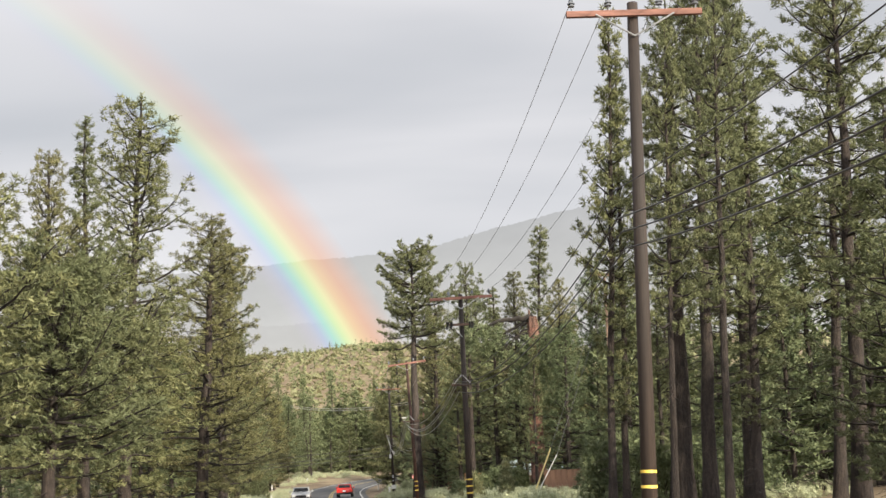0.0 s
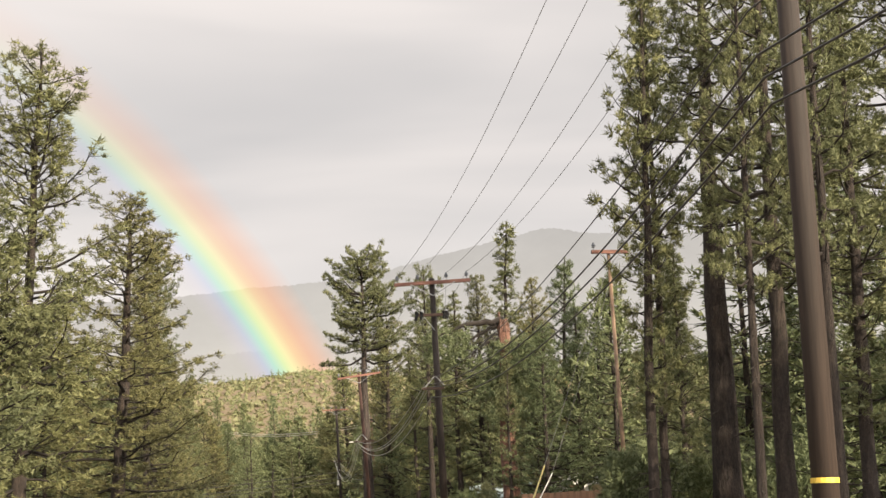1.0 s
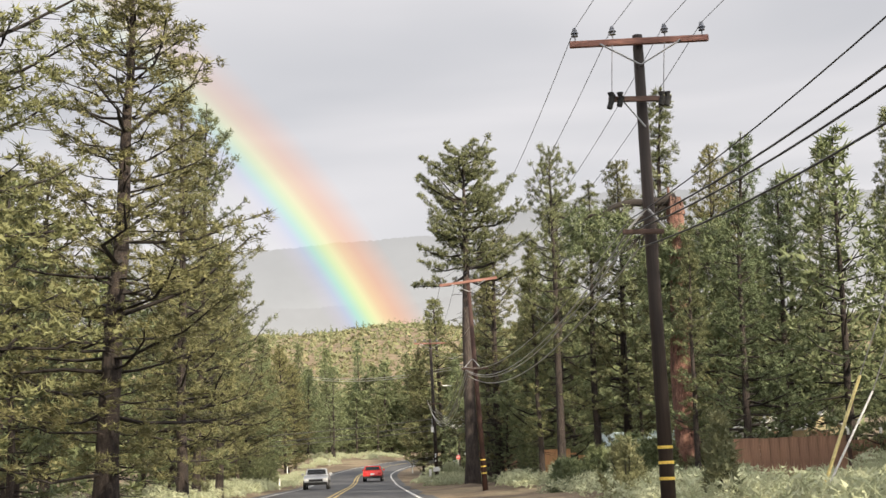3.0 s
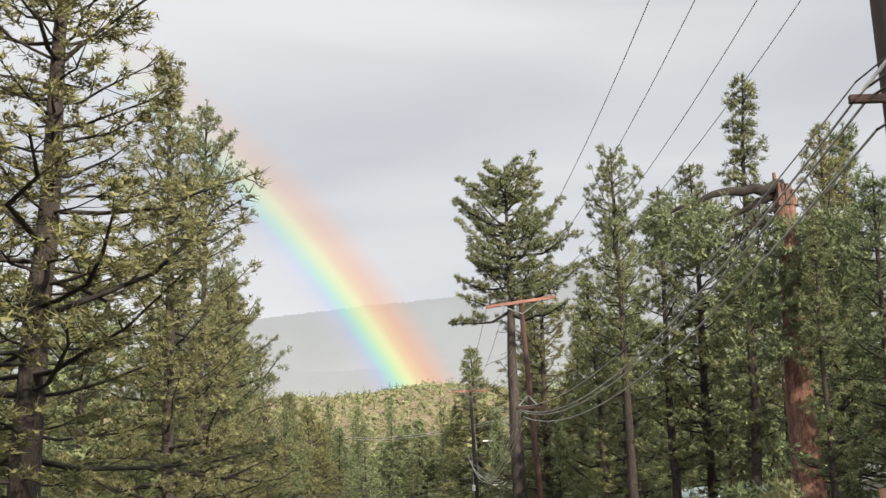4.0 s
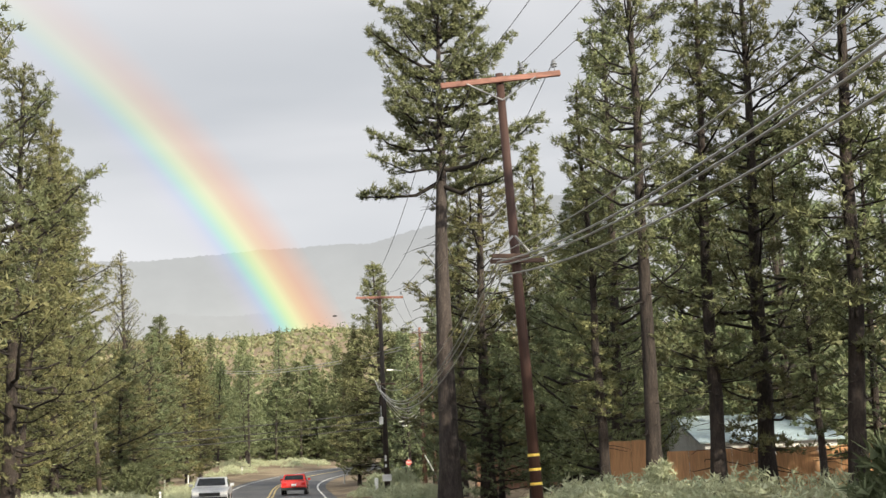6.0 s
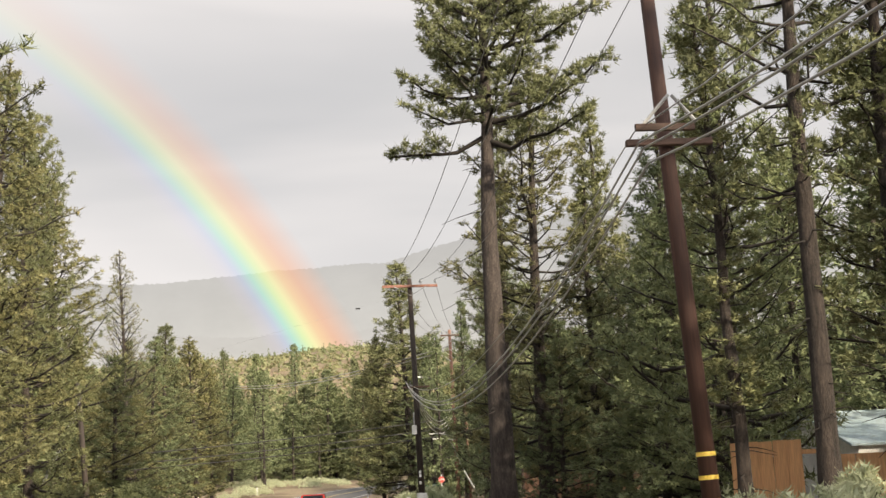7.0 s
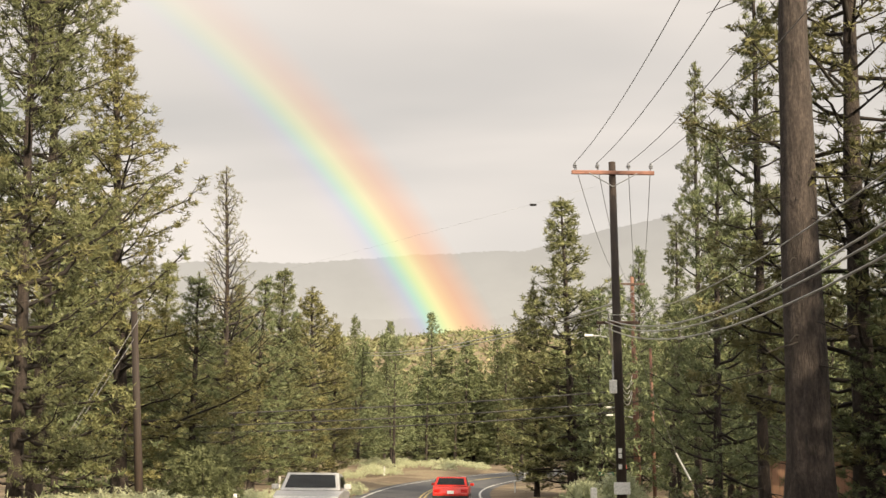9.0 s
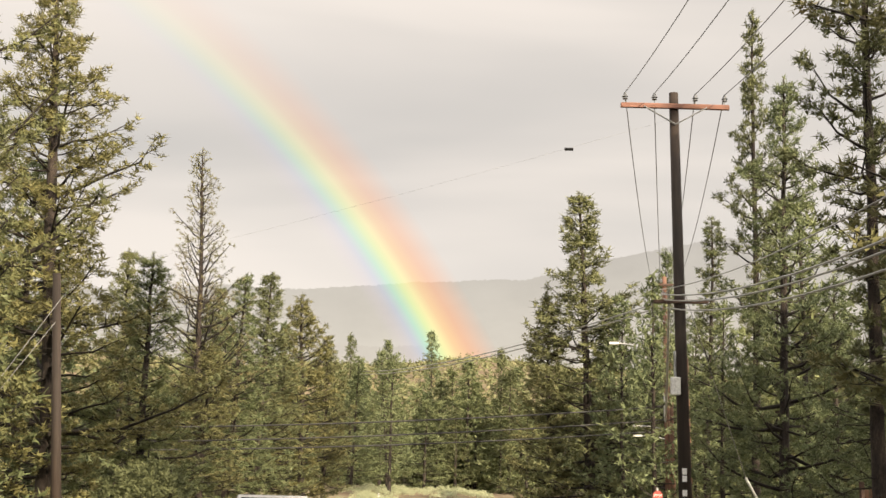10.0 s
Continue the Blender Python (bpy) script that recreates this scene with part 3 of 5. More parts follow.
def joined(meshes, m, key):
    """Adds a tree's trunk and crown to one of the masses of distant woods."""
    m = np.array(m)
    for me, slot in ((meshes[0], "trunks"), (meshes[2], "crowns")):
        v = np.empty(len(me.vertices) * 3)
        me.vertices.foreach_get("co", v)
        f = np.empty(len(me.loops), np.int32)
        me.loops.foreach_get("vertex_index", f)
        k = me.polygons[0].loop_total
        mass.setdefault((key, slot, me.materials[0].name), []).append((v.reshape(-1, 3) @ m[:3, :3].T + m[:3, 3], f.reshape(-1, k)))


def plant(kind, x, y, height_z, tx=None, girth=1.0, z0=None, which=None, ty=0.0, label="", lump=None):
    H0, some = KINDS[kind]
    i = count[kind]
    count[kind] += 1
    z0 = float(ground_z(x, y)) - 0.05 if z0 is None else z0
    meshes = some[(i if which is None else which) % len(some)]
    if lump is not None:
        k = (height_z - z0) / H0
        return joined(meshes, Matrix.Translation((x, y, z0)) @ Matrix.Rotation(2.4 * i, 4, "Z") @ Matrix.Diagonal((k * girth, k * girth, k, 1)), lump)
    return tree_at(meshes, H0, (x, y, z0), (x if tx is None else tx, y + ty, height_z), label or LABELS[kind], girth, 2.4 * i)


# roadside trees: kind, foot x, y, tip z, tip x, girth
TREES = [
    # left of the road
    ("leafy", -9.6, 30.5, 8.8, -9.4, 1.25), ("leafy", -7.4, 34.0, 7.6, -7.1, 1.15), ("leafy", -8.6, 45.0, 9.4, -8.4, 1.15), ("full", -12.4, 43.0, 17.5, -12.2, 1.0), ("round", -8.6, 40.0, 12.3, -8.8, 1.1), ("thin", -7.8, 41.0, 13.7, -7.75, 1.2),
    ("full", -8.6, 53.5, 18.3, -8.0, 1.25), ("round", -6.2, 60.0, 14.4, -5.7, 1.6), ("full", -6.75, 77.0, 16.7, -6.95, 1.1), ("full", -7.4, 86.0, 18.3, -6.8, 0.85),
    ("round", -7.2, 93.0, 13.2, -6.9, 1.15), ("full", -9.6, 106.0, 15.2, -8.5, 1.1), ("full", -10.8, 121.0, 18.5, -10.9, 1.0), ("full", -11.8, 135.0, 19.3, -12.7, 1.4), ("full", -10.0, 117.0, 16.5, -10.4, 1.0), ("green", -9.9, 138.0, 10.0, -9.9, 1.5), ("mid", -13.2, 166.0, 13.0, -13.2, 1.5), ("mid", -11.2, 157.0, 9.5, -11.2, 1.6),
    ("bare", -11.9, 160.0, 20.0, -12.6, 1.2), ("mid", -11.0, 163.0, 14.0, -10.5, 1.4), ("mid", -12.2, 183.0, 17.9, -12.0, 1.5), ("mid", -9.6, 190.0, 17.5, -10.5, 1.5),
    ("mid", -12.8, 172.0, 13.5, -12.8, 1.2), ("mid", -14.5, 178.0, 16.0, -14.4, 1.1), ("mid", -9.4, 205.0, 16.5, -9.5, 1.2), ("mid", -12.5, 200.0, 17.0, -12.6, 1.2),
    ("round", -9.6, 68.0, 11.5, -9.5, 1.2), ("round", -10.2, 98.0, 13.0, -10.0, 1.2), ("round", -13.4, 113.0, 15.0, -13.2, 1.1), ("green", -14.5, 140.0, 14.0, -14.6, 1.2), ("mid", -14.0, 152.0, 13.0, -14.0, 1.2),
    # right of the road
    ("thin", 7.4, 35.2, 15.0, 8.2, 0.88), ("thin", 8.15, 36.7, 14.0, 8.7, 0.88), ("high", 7.95, 30.6, 12.6, 8.5, 0.55), ("high", 9.1, 30.0, 13.8, 9.7, 0.62),
    ("thin", 10.2, 31.2, 11.6, 10.8, 1.4), ("stout", 10.6, 39.8, 17.0, 11.2, 1.0), ("high", 15.8, 40.3, 17.2, 17.0, 0.9), ("cone", 14.5, 33.0, 12.0, 15.2, 1.3),
    ("green", 17.0, 57.0, 7.5, 17.2, 1.3), ("green", 12.4, 70.0, 10.2, 12.8, 1.25),
    ("green", 14.8, 73.0, 11.5, 15.2, 1.1), ("round", 13.3, 76.0, 13.4, 13.7, 1.0), ("thin", 10.6, 69.3, 9.0, 10.7, 1.3), ("green", 16.5, 66.0, 9.0, 16.8, 1.2),
    ("green", 10.6, 104.0, 9.6, 10.8, 1.25), ("green", 10.6, 97.5, 16.5, 10.8, 1.0), ("green", 11.4, 105.5, 12.5, 11.5, 1.4), ("green", 9.2, 112.0, 7.6, 9.4, 1.3), ("green", 12.6, 109.0, 12.5, 12.8, 1.2), ("cone", 11.8, 116.0, 17.0, 12.0, 1.1),
    ("green", 12.6, 131.0, 9.8, 12.8, 1.3), ("green", 14.2, 142.0, 10.6, 14.5, 1.3), ("round", 14.5, 124.0, 13.0, 14.8, 1.1), ("mid", 16.5, 152.0, 11.5, 16.6, 1.3), ("mid", 11.6, 172.0, 10.5, 11.7, 1.3),
    ("round", 8.7, 112.5, 17.0, 8.9, 1.35), ("cone", 10.9, 113.5, 14.0, 11.0, 1.2),
    ("thin", 13.2, 86.0, 18.8, 14.4, 1.3), ("thin", 10.9, 89.0, 15.0, 11.2, 1.5), ("round", 12.6, 90.0, 16.2, 12.9, 1.1), ("high", 9.15, 88.6, 16.6, 9.3, 0.95), ("thin", 12.6, 86.5, 8.5, 12.4, 1.3), ("thin", 8.6, 91.4, 12.0, 8.5, 1.4),
    ("green", 16.2, 84.0, 16.0, 17.3, 1.1), ("cone", 18.5, 80.0, 14.6, 19.4, 1.0), ("cone", 21.1, 79.0, 15.8, 22.2, 1.0),
    ("mid", 8.5, 167.0, 20.0, 8.1, 1.5), ("mid", 6.3, 168.5, 14.4, 6.2, 1.05), ("mid", 12.7, 168.0, 17.0, 12.9, 0.9), ("thin", 13.3, 160.0, 17.0, 13.8, 1.3), ("thin", 10.35, 138.0, 19.3, 10.7, 0.9),
    ("green", 10.5, 135.0, 15.8, 10.9, 0.95), ("thin", 9.0, 122.0, 18.0, 9.2, 1.05),
    ("high", 11.6, 36.0, 16.0, 12.2, 1.2), ("high", 14.9, 36.5, 17.2, 15.8, 1.2), ("high", 9.9, 34.3, 15.6, 10.6, 1.0), ("thin", 11.6, 46.0, 8.2, 11.7, 1.5), ("thin", 13.0, 50.0, 9.6, 13.2, 1.4),
    ("green", 12.0, 103.0, 12.5, 12.2, 1.1), ("green", 17.6, 104.0, 14.0, 17.8, 1.2),
    # across the bend
    ("far", -11.5, 270.0, 26.0, -12.0, 0.8), ("far", -6.3, 260.0, 23.7, -6.5, 1.0), ("far", -0.7, 260.0, 25.1, -1.0, 0.9), ("far", 7.6, 250.0, 21.8, 7.6, 0.9), ("far", 3.3, 252.0, 17.5, 3.3, 1.0),
]
for k, x, y, tz, tx, g in TREES:
    plant(k, x, y, tz, tx, g)
big_pine = pine_meshes(7, 21.5, 0.43, 0.62, 3.5, "old", 0.52, 4, 11, 24, 0.26, 0.036, PINE, BARK_GREY, dead=34, rise=36, up=6, uneven=0.4, sides=16, stout=1.25, flat=0.6)
tree_at(big_pine, 21.5, (6.7, 109.8, 0.1), (6.72, 109.3, 21.8), "large old pine with a stout grey trunk and open crown", 1.0, 0.4)

rng = np.random.default_rng(77)
# the woods behind, both sides
for sgn, n in ((-1, 44), (1, 52)):
    made = 0
    while made < n:
        y = rng.uniform(25 if sgn < 0 else -10, 235)
        x = float(road_x(y)) + sgn * rng.uniform(15 if sgn < 0 else 17, 62)
        if abs(x) > 0.46 * y + 2:
            continue
        made += 1
        top = (rng.uniform(9, 13.5) if y < 130 else rng.uniform(10, 15)) + float(ground_z(x, y))
        plant("back", x, y, top, x + rng.normal(0, 0.4), rng.uniform(0.95, 1.3), lump="deep" if abs(x) > 34 else None) if abs(x) < 50 or made % 2 else None
# darker woods beside the first poles, then twelve unseen pines added to shade trunks
for i in range(26):
    y = rng.uniform(55, 72) if i < 14 else rng.uniform(14, 26)
    x = max(13.5, 0.36 * (y - 20) + 3) + rng.uniform(0, 12) if i < 14 else rng.uniform(15, 24)
    plant("back", x, y, rng.uniform(6.5, 8.5) if i < 14 else rng.uniform(8, 10), x + rng.normal(0, 0.3), rng.uniform(1.0, 1.4))
for x, y, h in ((16.5, 98, 13), (19, 104, 15), (25, 108, 15), (18, 112, 14), (21, 118, 15), (27, 120, 15), (15.5, 106, 11), (17, 120, 13)):
    plant("back", x, y, h, x + 0.2, 1.3)
for x, y, h in ((-9.5, 64, 9), (-11, 70, 11), (-12.5, 60, 10), (-10, 80, 11), (-12, 88, 12), (-11, 94, 10), (-13, 76, 12), (-14, 100, 12), (-12, 110, 12), (-15, 92, 13), (-15, 126, 14), (-16, 146, 13), (-13.5, 132, 10)):
    plant("back", x, y, h, x, 1.35)
for i in range(12):
    y = rng.uniform(50, 72)
    x = 0.3 * y + rng.uniform(1, 10)
    plant("back", x, y, rng.uniform(5, 8.5), x, 1.5)
for i in range(9):
    x, y = rng.uniform(15, 26), rng.uniform(44, 54)
    plant("back", x, y, rng.uniform(9, 13), x, 1.3)
# unseen pines added further right, to shade the foot of the roadside rows
wood = np.random.default_rng(78)
for i in range(22):
    y = wood.uniform(22, 92)
    x = 0.42 * y + wood.uniform(8, 24)
    plant("back", x, y, wood.uniform(11, 15), x, 1.4)
# far belt of trees at the bend
for i in range(235):
    y = rng.uniform(238, 290) if i < 190 else rng.uniform(290, 380)
    x = rng.uniform(-48, 75) * y / 250
    tall = rng.uniform(9, 12.5) if rng.random() < 0.78 else rng.uniform(12.5, 16)
    wide = rng.uniform(1.5, 2.1)
    if abs(x - float(road_x(y))) > 8:
        plant("far", x, y, float(ground_z(x, y)) + tall, x, wide, lump=None if i % 3 == 0 and y < 290 else "belt")
# inside of the bend, right of the road
for i in range(34):
    y = rng.uniform(146, 226)
    x = float(road_x(y)) + rng.uniform(9, 34)
    plant("back", x, y, float(ground_z(x, y)) + rng.uniform(8, 15), x, rng.uniform(1.0, 1.4))
# woods on the hill behind: one mass of small trees and shrubs
for (key, slot, mat_name), bits in mass.items():
    v, f_ = gather(bits)
    tagged(new("distant_woods", mesh_from("distant_woods", v, f_, bpy.data.materials[mat_name], slot == "trunks")),
           "dark trunks of the crowded woods" if slot == "trunks" else "crowded dark green pine crowns of the distant woods", "woods", kind="stuff")
T = blades(rng, 8, 7, 1.0, 0.3, 1.2, 0.85, 0.6)
n = 19000
hy = rng.uniform(380, 1090, n)
hx = rng.uniform(-0.42, 0.5, n) * hy
hs = rng.uniform(1.8, 4.4, n)
hv, hf = sprays(rng, np.stack([hx, hy, ground_z(hx, hy)], -1), np.tile([0, 0, 1.0], (n, 1)) + rng.normal(0, 0.15, (n, 3)), T, hs)
tagged(new("hill_shrubs", mesh_from("hill_shrubs", hv, hf, SHRUB)), "pale scrub and small trees covering the hill", "shrubs", kind="stuff")
n = 3000
hy = rng.uniform(385, 1080, n)
hx = rng.uniform(-0.42, 0.5, n) * hy
crowns = []
for k, (lift, wide) in enumerate(((0.6, 1.5), (2.2, 1.15), (3.9, 0.8), (5.2, 0.45))):
    hs = rng.uniform(0.7, 1.3, n)
    crowns.append(sprays(rng, np.stack([hx, hy, ground_z(hx, hy) + lift * hs], -1), np.tile([0, 0, 1.0], (n, 1)) + rng.normal(0, 0.12, (n, 3)), blades(rng, 6, 6, 1.5, 0.5, 1.3, 0.7, 0.5), hs * wide))
tagged(new("hill_trees", mesh_from("hill_trees", *gather(crowns), PINE_GREEN)), "scattered small dark pines on the hill", "trees", kind="stuff")


# ------------------------------------------------------------------ poles and wires
def utility_pole(base, top, r, mat, label, arm=None, arm_mat=None, low_arm=None, bands=(), name="utility_pole"):
    root = new(name)
    base, top = Vector(base), Vector(top)
    ax = top - base
    q = Vector((0, 0, 1)).rotation_difference(ax.normalized()).to_matrix().to_4x4()
    root.matrix_basis = Matrix.Translation(base) @ q
    L = ax.length
    bm = bmesh.new()
    cyl_bm(bm, r, r * 0.68, L + 0.5, Matrix.Translation((0, 0, L / 2 - 0.25)), 18)
    part("pole", bm, mat, root, smooth=True)

    def crossarm(z, length, slope, amat, pins, brace=True, thick=0.11):
        m = Matrix.Translation((0, -0.13, z)) @ Matrix.Rotation(slope, 4, "Y")
        bm = bmesh.new()
        box_bm(bm, (length, 0.095, thick), m, 0.012)
        a = part("crossarm", bm, amat, root)
        if brace:
            for s in (-1, 1):
                bm = bmesh.new()
                tube_bm(bm, [m @ Vector((s * length * 0.29, -0.06, -0.03)), Vector((0, -0.13, z - 0.42))], 0.016, 6)
                part("brace", bm, STEEL, a)
        for x in pins:
            bm = bmesh.new()
            cyl_bm(bm, 0.012, 0.012, 0.16, m @ Matrix.Translation((x, 0, 0.12)), 6)
            for kz, kr in ((0.17, 0.06), (0.22, 0.07), (0.27, 0.045)):
                cyl_bm(bm, kr, kr * 0.55, 0.05, m @ Matrix.Translation((x, 0, kz)), 12)
            part("insulator", bm, PORCELAIN, a)
        return a

    if arm:
        z, length, slope, pins = arm
        crossarm(z, length, slope, arm_mat, pins)
    if low_arm:
        z, length, slope = low_arm
        crossarm(z, length, slope, ARM_DARK, (), False, 0.08)
    for z in bands:
        rr = r + (r * 0.68 - r) * z / L
        bm = bmesh.new()
        cyl_bm(bm, rr + 0.004, rr + 0.003, 0.05, Matrix.Translation((0, 0, z)), 18)
        part("reflector_band", bm, YELLOW, root, "yellow reflective band")
    return tagged(root, label, "utility pole", "power line poles")


PINS = (-1.12, -0.46, 0.46, 1.12)
POLES = {
    "Z": ((5.6, -22.0, 0.1), (5.7, -22.0, 9.6)),
    "A": ((5.1, 21.4, 0.1), (5.45, 21.4, 9.75)),
    "B": ((4.98, 49.6, 0.1), (4.95, 49.6, 8.75)),
    "C": ((4.93, 81.8, 0.1), (4.52, 81.8, 9.32)),
    "D": ((5.2, 123.0, 0.1), (5.03, 123.0, 11.0)),
}
utility_pole(*POLES["Z"], 0.17, POLE_DARK, "dark utility pole with a crossarm beside the road", (9.2, 2.44, 0, PINS), ARM_RED)
utility_pole(*POLES["A"], 0.14, POLE_DARK, "dark wooden utility pole with yellow bands and red crossarm", (9.42, 2.44, radians(-3), PINS), ARM_RED, None, (0.93, 1.18, 1.43))
utility_pole(*POLES["B"], 0.13, POLE_DARK, "dark wooden utility pole with red crossarm and cutouts", (8.5, 2.44, radians(-2), PINS), ARM_RED, None, (1.02, 1.28, 1.53))
utility_pole(*POLES["C"], 0.118, POLE_RED, "leaning red-brown utility pole with crossarm and bands", (9.07, 2.44, radians(-4), PINS), ARM_RED, (5.4, 1.07, radians(2)), (1.12, 1.39, 1.66))
utility_pole(*POLES["D"], 0.15, POLE_DARK, "dark utility pole with two crossarms and hanging wires", (10.55, 2.44, radians(1), PINS), ARM_RED, (6.1, 1.2, 0), ())
utility_pole((-9.6, 128.5, 0.1), (-10.2, 128.5, 7.5), 0.15, POLE_DARK, "short bare dark pole with a guy wire among sagebrush")


def wire(a, b, sag, r, mat, label, n=24, name="cable"):
    s = np.linspace(0, 1, n)[:, None]
    a, b = np.array(a, float), np.array(b, float)
    p = a + (b - a) * s
    p[:, 2] -= sag * 4 * s[:, 0] * (1 - s[:, 0])
    ob = new(name, mesh_from(name, *tube(p, np.full(n, r), 6), mat, True))
    return tagged(ob, label, "cable", "overhead lines")


def arm_point(key, x, arm_z, slope):
    base, top = (np.array(p) for p in POLES[key])
    ax = (top - base) / np.linalg.norm(top - base)
    m = Vector((0, 0, 1)).rotation_difference(Vector(ax)).to_matrix()
    v = m @ Vector((x * math.cos(slope), -0.13, arm_z - x * math.sin(slope) + 0.29))
    return base + np.array(v)


ARM = {"Z": (9.2, 0.0), "A": (9.42, radians(-3)), "B": (8.5, radians(-2)), "C": (9.07, radians(-4)), "D": (10.55, radians(1))}
for a, b, sag in (("Z", "A", 0.7), ("A", "B", 0.75), ("B", "C", 0.9), ("C", "D", 1.2)):
    for x in PINS:
        wire(arm_point(a, x, *ARM[a]), arm_point(b, x, *ARM[b]), sag, {"Z": 0.006, "A": 0.006, "B": 0.007, "C": 0.009}[a], WIRE, "thin grey power wire strung between pole crossarms")
COMM = {"Z": (5.35, -22.0, (6.4, 5.9, 5.6, 5.35)), "A": (5.05, 21.3, (6.3, 5.82, 5.58, 5.3)), "B": (4.78, 49.5, (5.45, 5.36, 5.28, 4.97)),
        "C": (4.42, 81.5, (5.58, 5.45, 5.38, 5.2)), "D": (4.85, 122.9, (6.46, 6.36, 6.24, 6.06))}
for a, b, sag in (("Z", "A", 1.45), ("A", "B", 0.8), ("B", "C", 1.05), ("C", "D", 1.75)):
    for i in range(4):
        (xa, ya, za), (xb, yb, zb) = COMM[a], COMM[b]
        thin = i == 0
        # past pole B the cables take the colour with sky reflection in it
        wire((xa - 0.2 + 0.05 * i, ya, za[i]), (xb - 0.2 + 0.05 * i, yb, zb[i]), sag * (0.8 if thin else 1), 0.009 if thin else {"C": 0.015, "B": 0.014}.get(a, 0.0135),
             CABLE if a in "ZA" else CABLE_PALE, "thick sagging communication cable between poles")

# ------------------------------------------------------------------ fittings on the poles
def pole_kit(ob_name, label, category, pos):
    root = new(ob_name)
    root.matrix_basis = Matrix.Translation(pos)
    return tagged(root, label, category)


# cutout arm on the second pole
kit = pole_kit("cutout_arm", "short dark arm with fuse cutouts below the crossarm", "pole fitting", (4.95, 49.42, 7.55))
part("arm", box_bm(bmesh.new(), (1.05, 0.08, 0.09), Matrix.Translation((-0.08, 0, 0)), 0.01), ARM_DARK, kit)
for x, w in ((-0.58, 0.2), (-0.42, 0.12), (0.3, 0.1), (0.4, 0.12)):
    bm = bmesh.new()
    cyl_bm(bm, 0.05, 0.05, w + 0.06, Matrix.Translation((x, -0.08, -0.06)) @ Matrix.Rotation(0.3, 4, "Y"), 10)
    cyl_bm(bm, 0.035, 0.06, 0.07, Matrix.Translation((x, -0.08, 0.06)), 10)
    part("cutout", bm, RUBBER, kit, "black fuse cutout")
bm = bmesh.new()
tube_bm(bm, [(-0.35, 0, -0.04), (0.0, -0.02, -0.5)], 0.014, 6)
part("brace", bm, STEEL, kit)
for x0, x1 in ((-0.55, -0.46), (0.35, 0.46)):
    wire((4.95 + x0, 49.4, 7.6), (4.95 + x1, 49.45, 8.75), -0.12, 0.008, WIRE, "thin jumper wire between crossarm and cutout", 8, "jumper_wire")
# pale brackets where the cables hang
for x, y, z in ((4.85, 49.4, 5.25), (4.5, 81.0, 5.5)):
    kit = pole_kit("cable_bracket", "pale timber extension bracket holding cables on the pole", "pole fitting", (x, y, z))
    for s_, e_ in (((-0.35, -0.1, -0.02), (-0.02, -0.12, 0.34)), ((0.02, -0.12, 0.34), (0.3, -0.1, 0.02))):
        bm = bmesh.new()
        tube_bm(bm, [s_, e_], 0.022, 6)
        part("strut", bm, CABLE_PALE, kit)
    part("arm", box_bm(bmesh.new(), (0.7, 0.07, 0.08), Matrix.Translation((-0.08, -0.1, -0.04)), 0.01), ARM_DARK, kit)

# tan pole behind the first trees, with its guys
BP = Vector((10.25, 47.7, 0.1))
utility_pole(BP, (10.3, 47.7, 9.1), 0.075, POLE_TAN, "slender weathered tan pole with a short crossarm", (8.95, 1.15, radians(1), (-0.5, 0.5)), ARM_RED)
for i, (bx, tx, tz, mat, gr) in enumerate(((7.0, 8.02, 2.65, PALE_YELLOW, 0.03), (7.02, 8.27, 2.4, WHITE, 0.02))):
    a, b = np.array((bx, 48.7 + 0.15 * i, 0.25)), np.array((tx, 48.7 + 0.15 * i, tz))
    ob = new("guy_guard", mesh_from("guy_guard", *tube(np.stack([a, a * 0.5 + b * 0.5, b]), [gr, gr, gr * 0.9], 8), mat, True))
    tagged(ob, ("white" if i else "yellow") + " plastic guy wire guard leaning in the sagebrush", "guy guard", "guy guards")
    wire(b, BP + Vector((-0.05, 0, 8.4 - 0.6 * i)), 0.0, 0.008, WIRE, "thin taut guy wire to the tan pole", 3, "guy_wire")
for i in range(2):
    wire((-11.4, 121.5, 0.5), (-9.95 - 0.15 * i, 128.4, 6.9 - 0.7 * i), 0.0, 0.01, WIRE, "thin taut guy wire of the short dark pole", 3, "guy_wire")
ob = new("guy_guard", mesh_from("guy_guard", *tube(np.array([(-11.4, 121.5, 0.5), (-11.06, 123.1, 2.0)]), [0.04, 0.035], 8), WHITE, True))
tagged(ob, "white guy wire guard beside the short dark pole", "guy guard", "guy guards")
ob = new("guy_guard", mesh_from("guy_guard", *tube(np.array([(8.1, 128.0, 1.8), (7.65, 128.0, 2.65)]), [0.035, 0.03], 8), WHITE, True))
tagged(ob, "pale guy wire guard in the brush near the junction", "guy guard", "guy guards")
wire((8.6, 128.0, 0.8), (8.1, 128.0, 1.8), 0, 0.008, WIRE, "thin guy wire to its anchor in the brush", 3, "guy_wire")
wire((7.65, 128.0, 2.65), (5.1, 124.0, 7.6), 0, 0.008, WIRE, "thin guy wire to the dark pole", 3, "guy_wire")

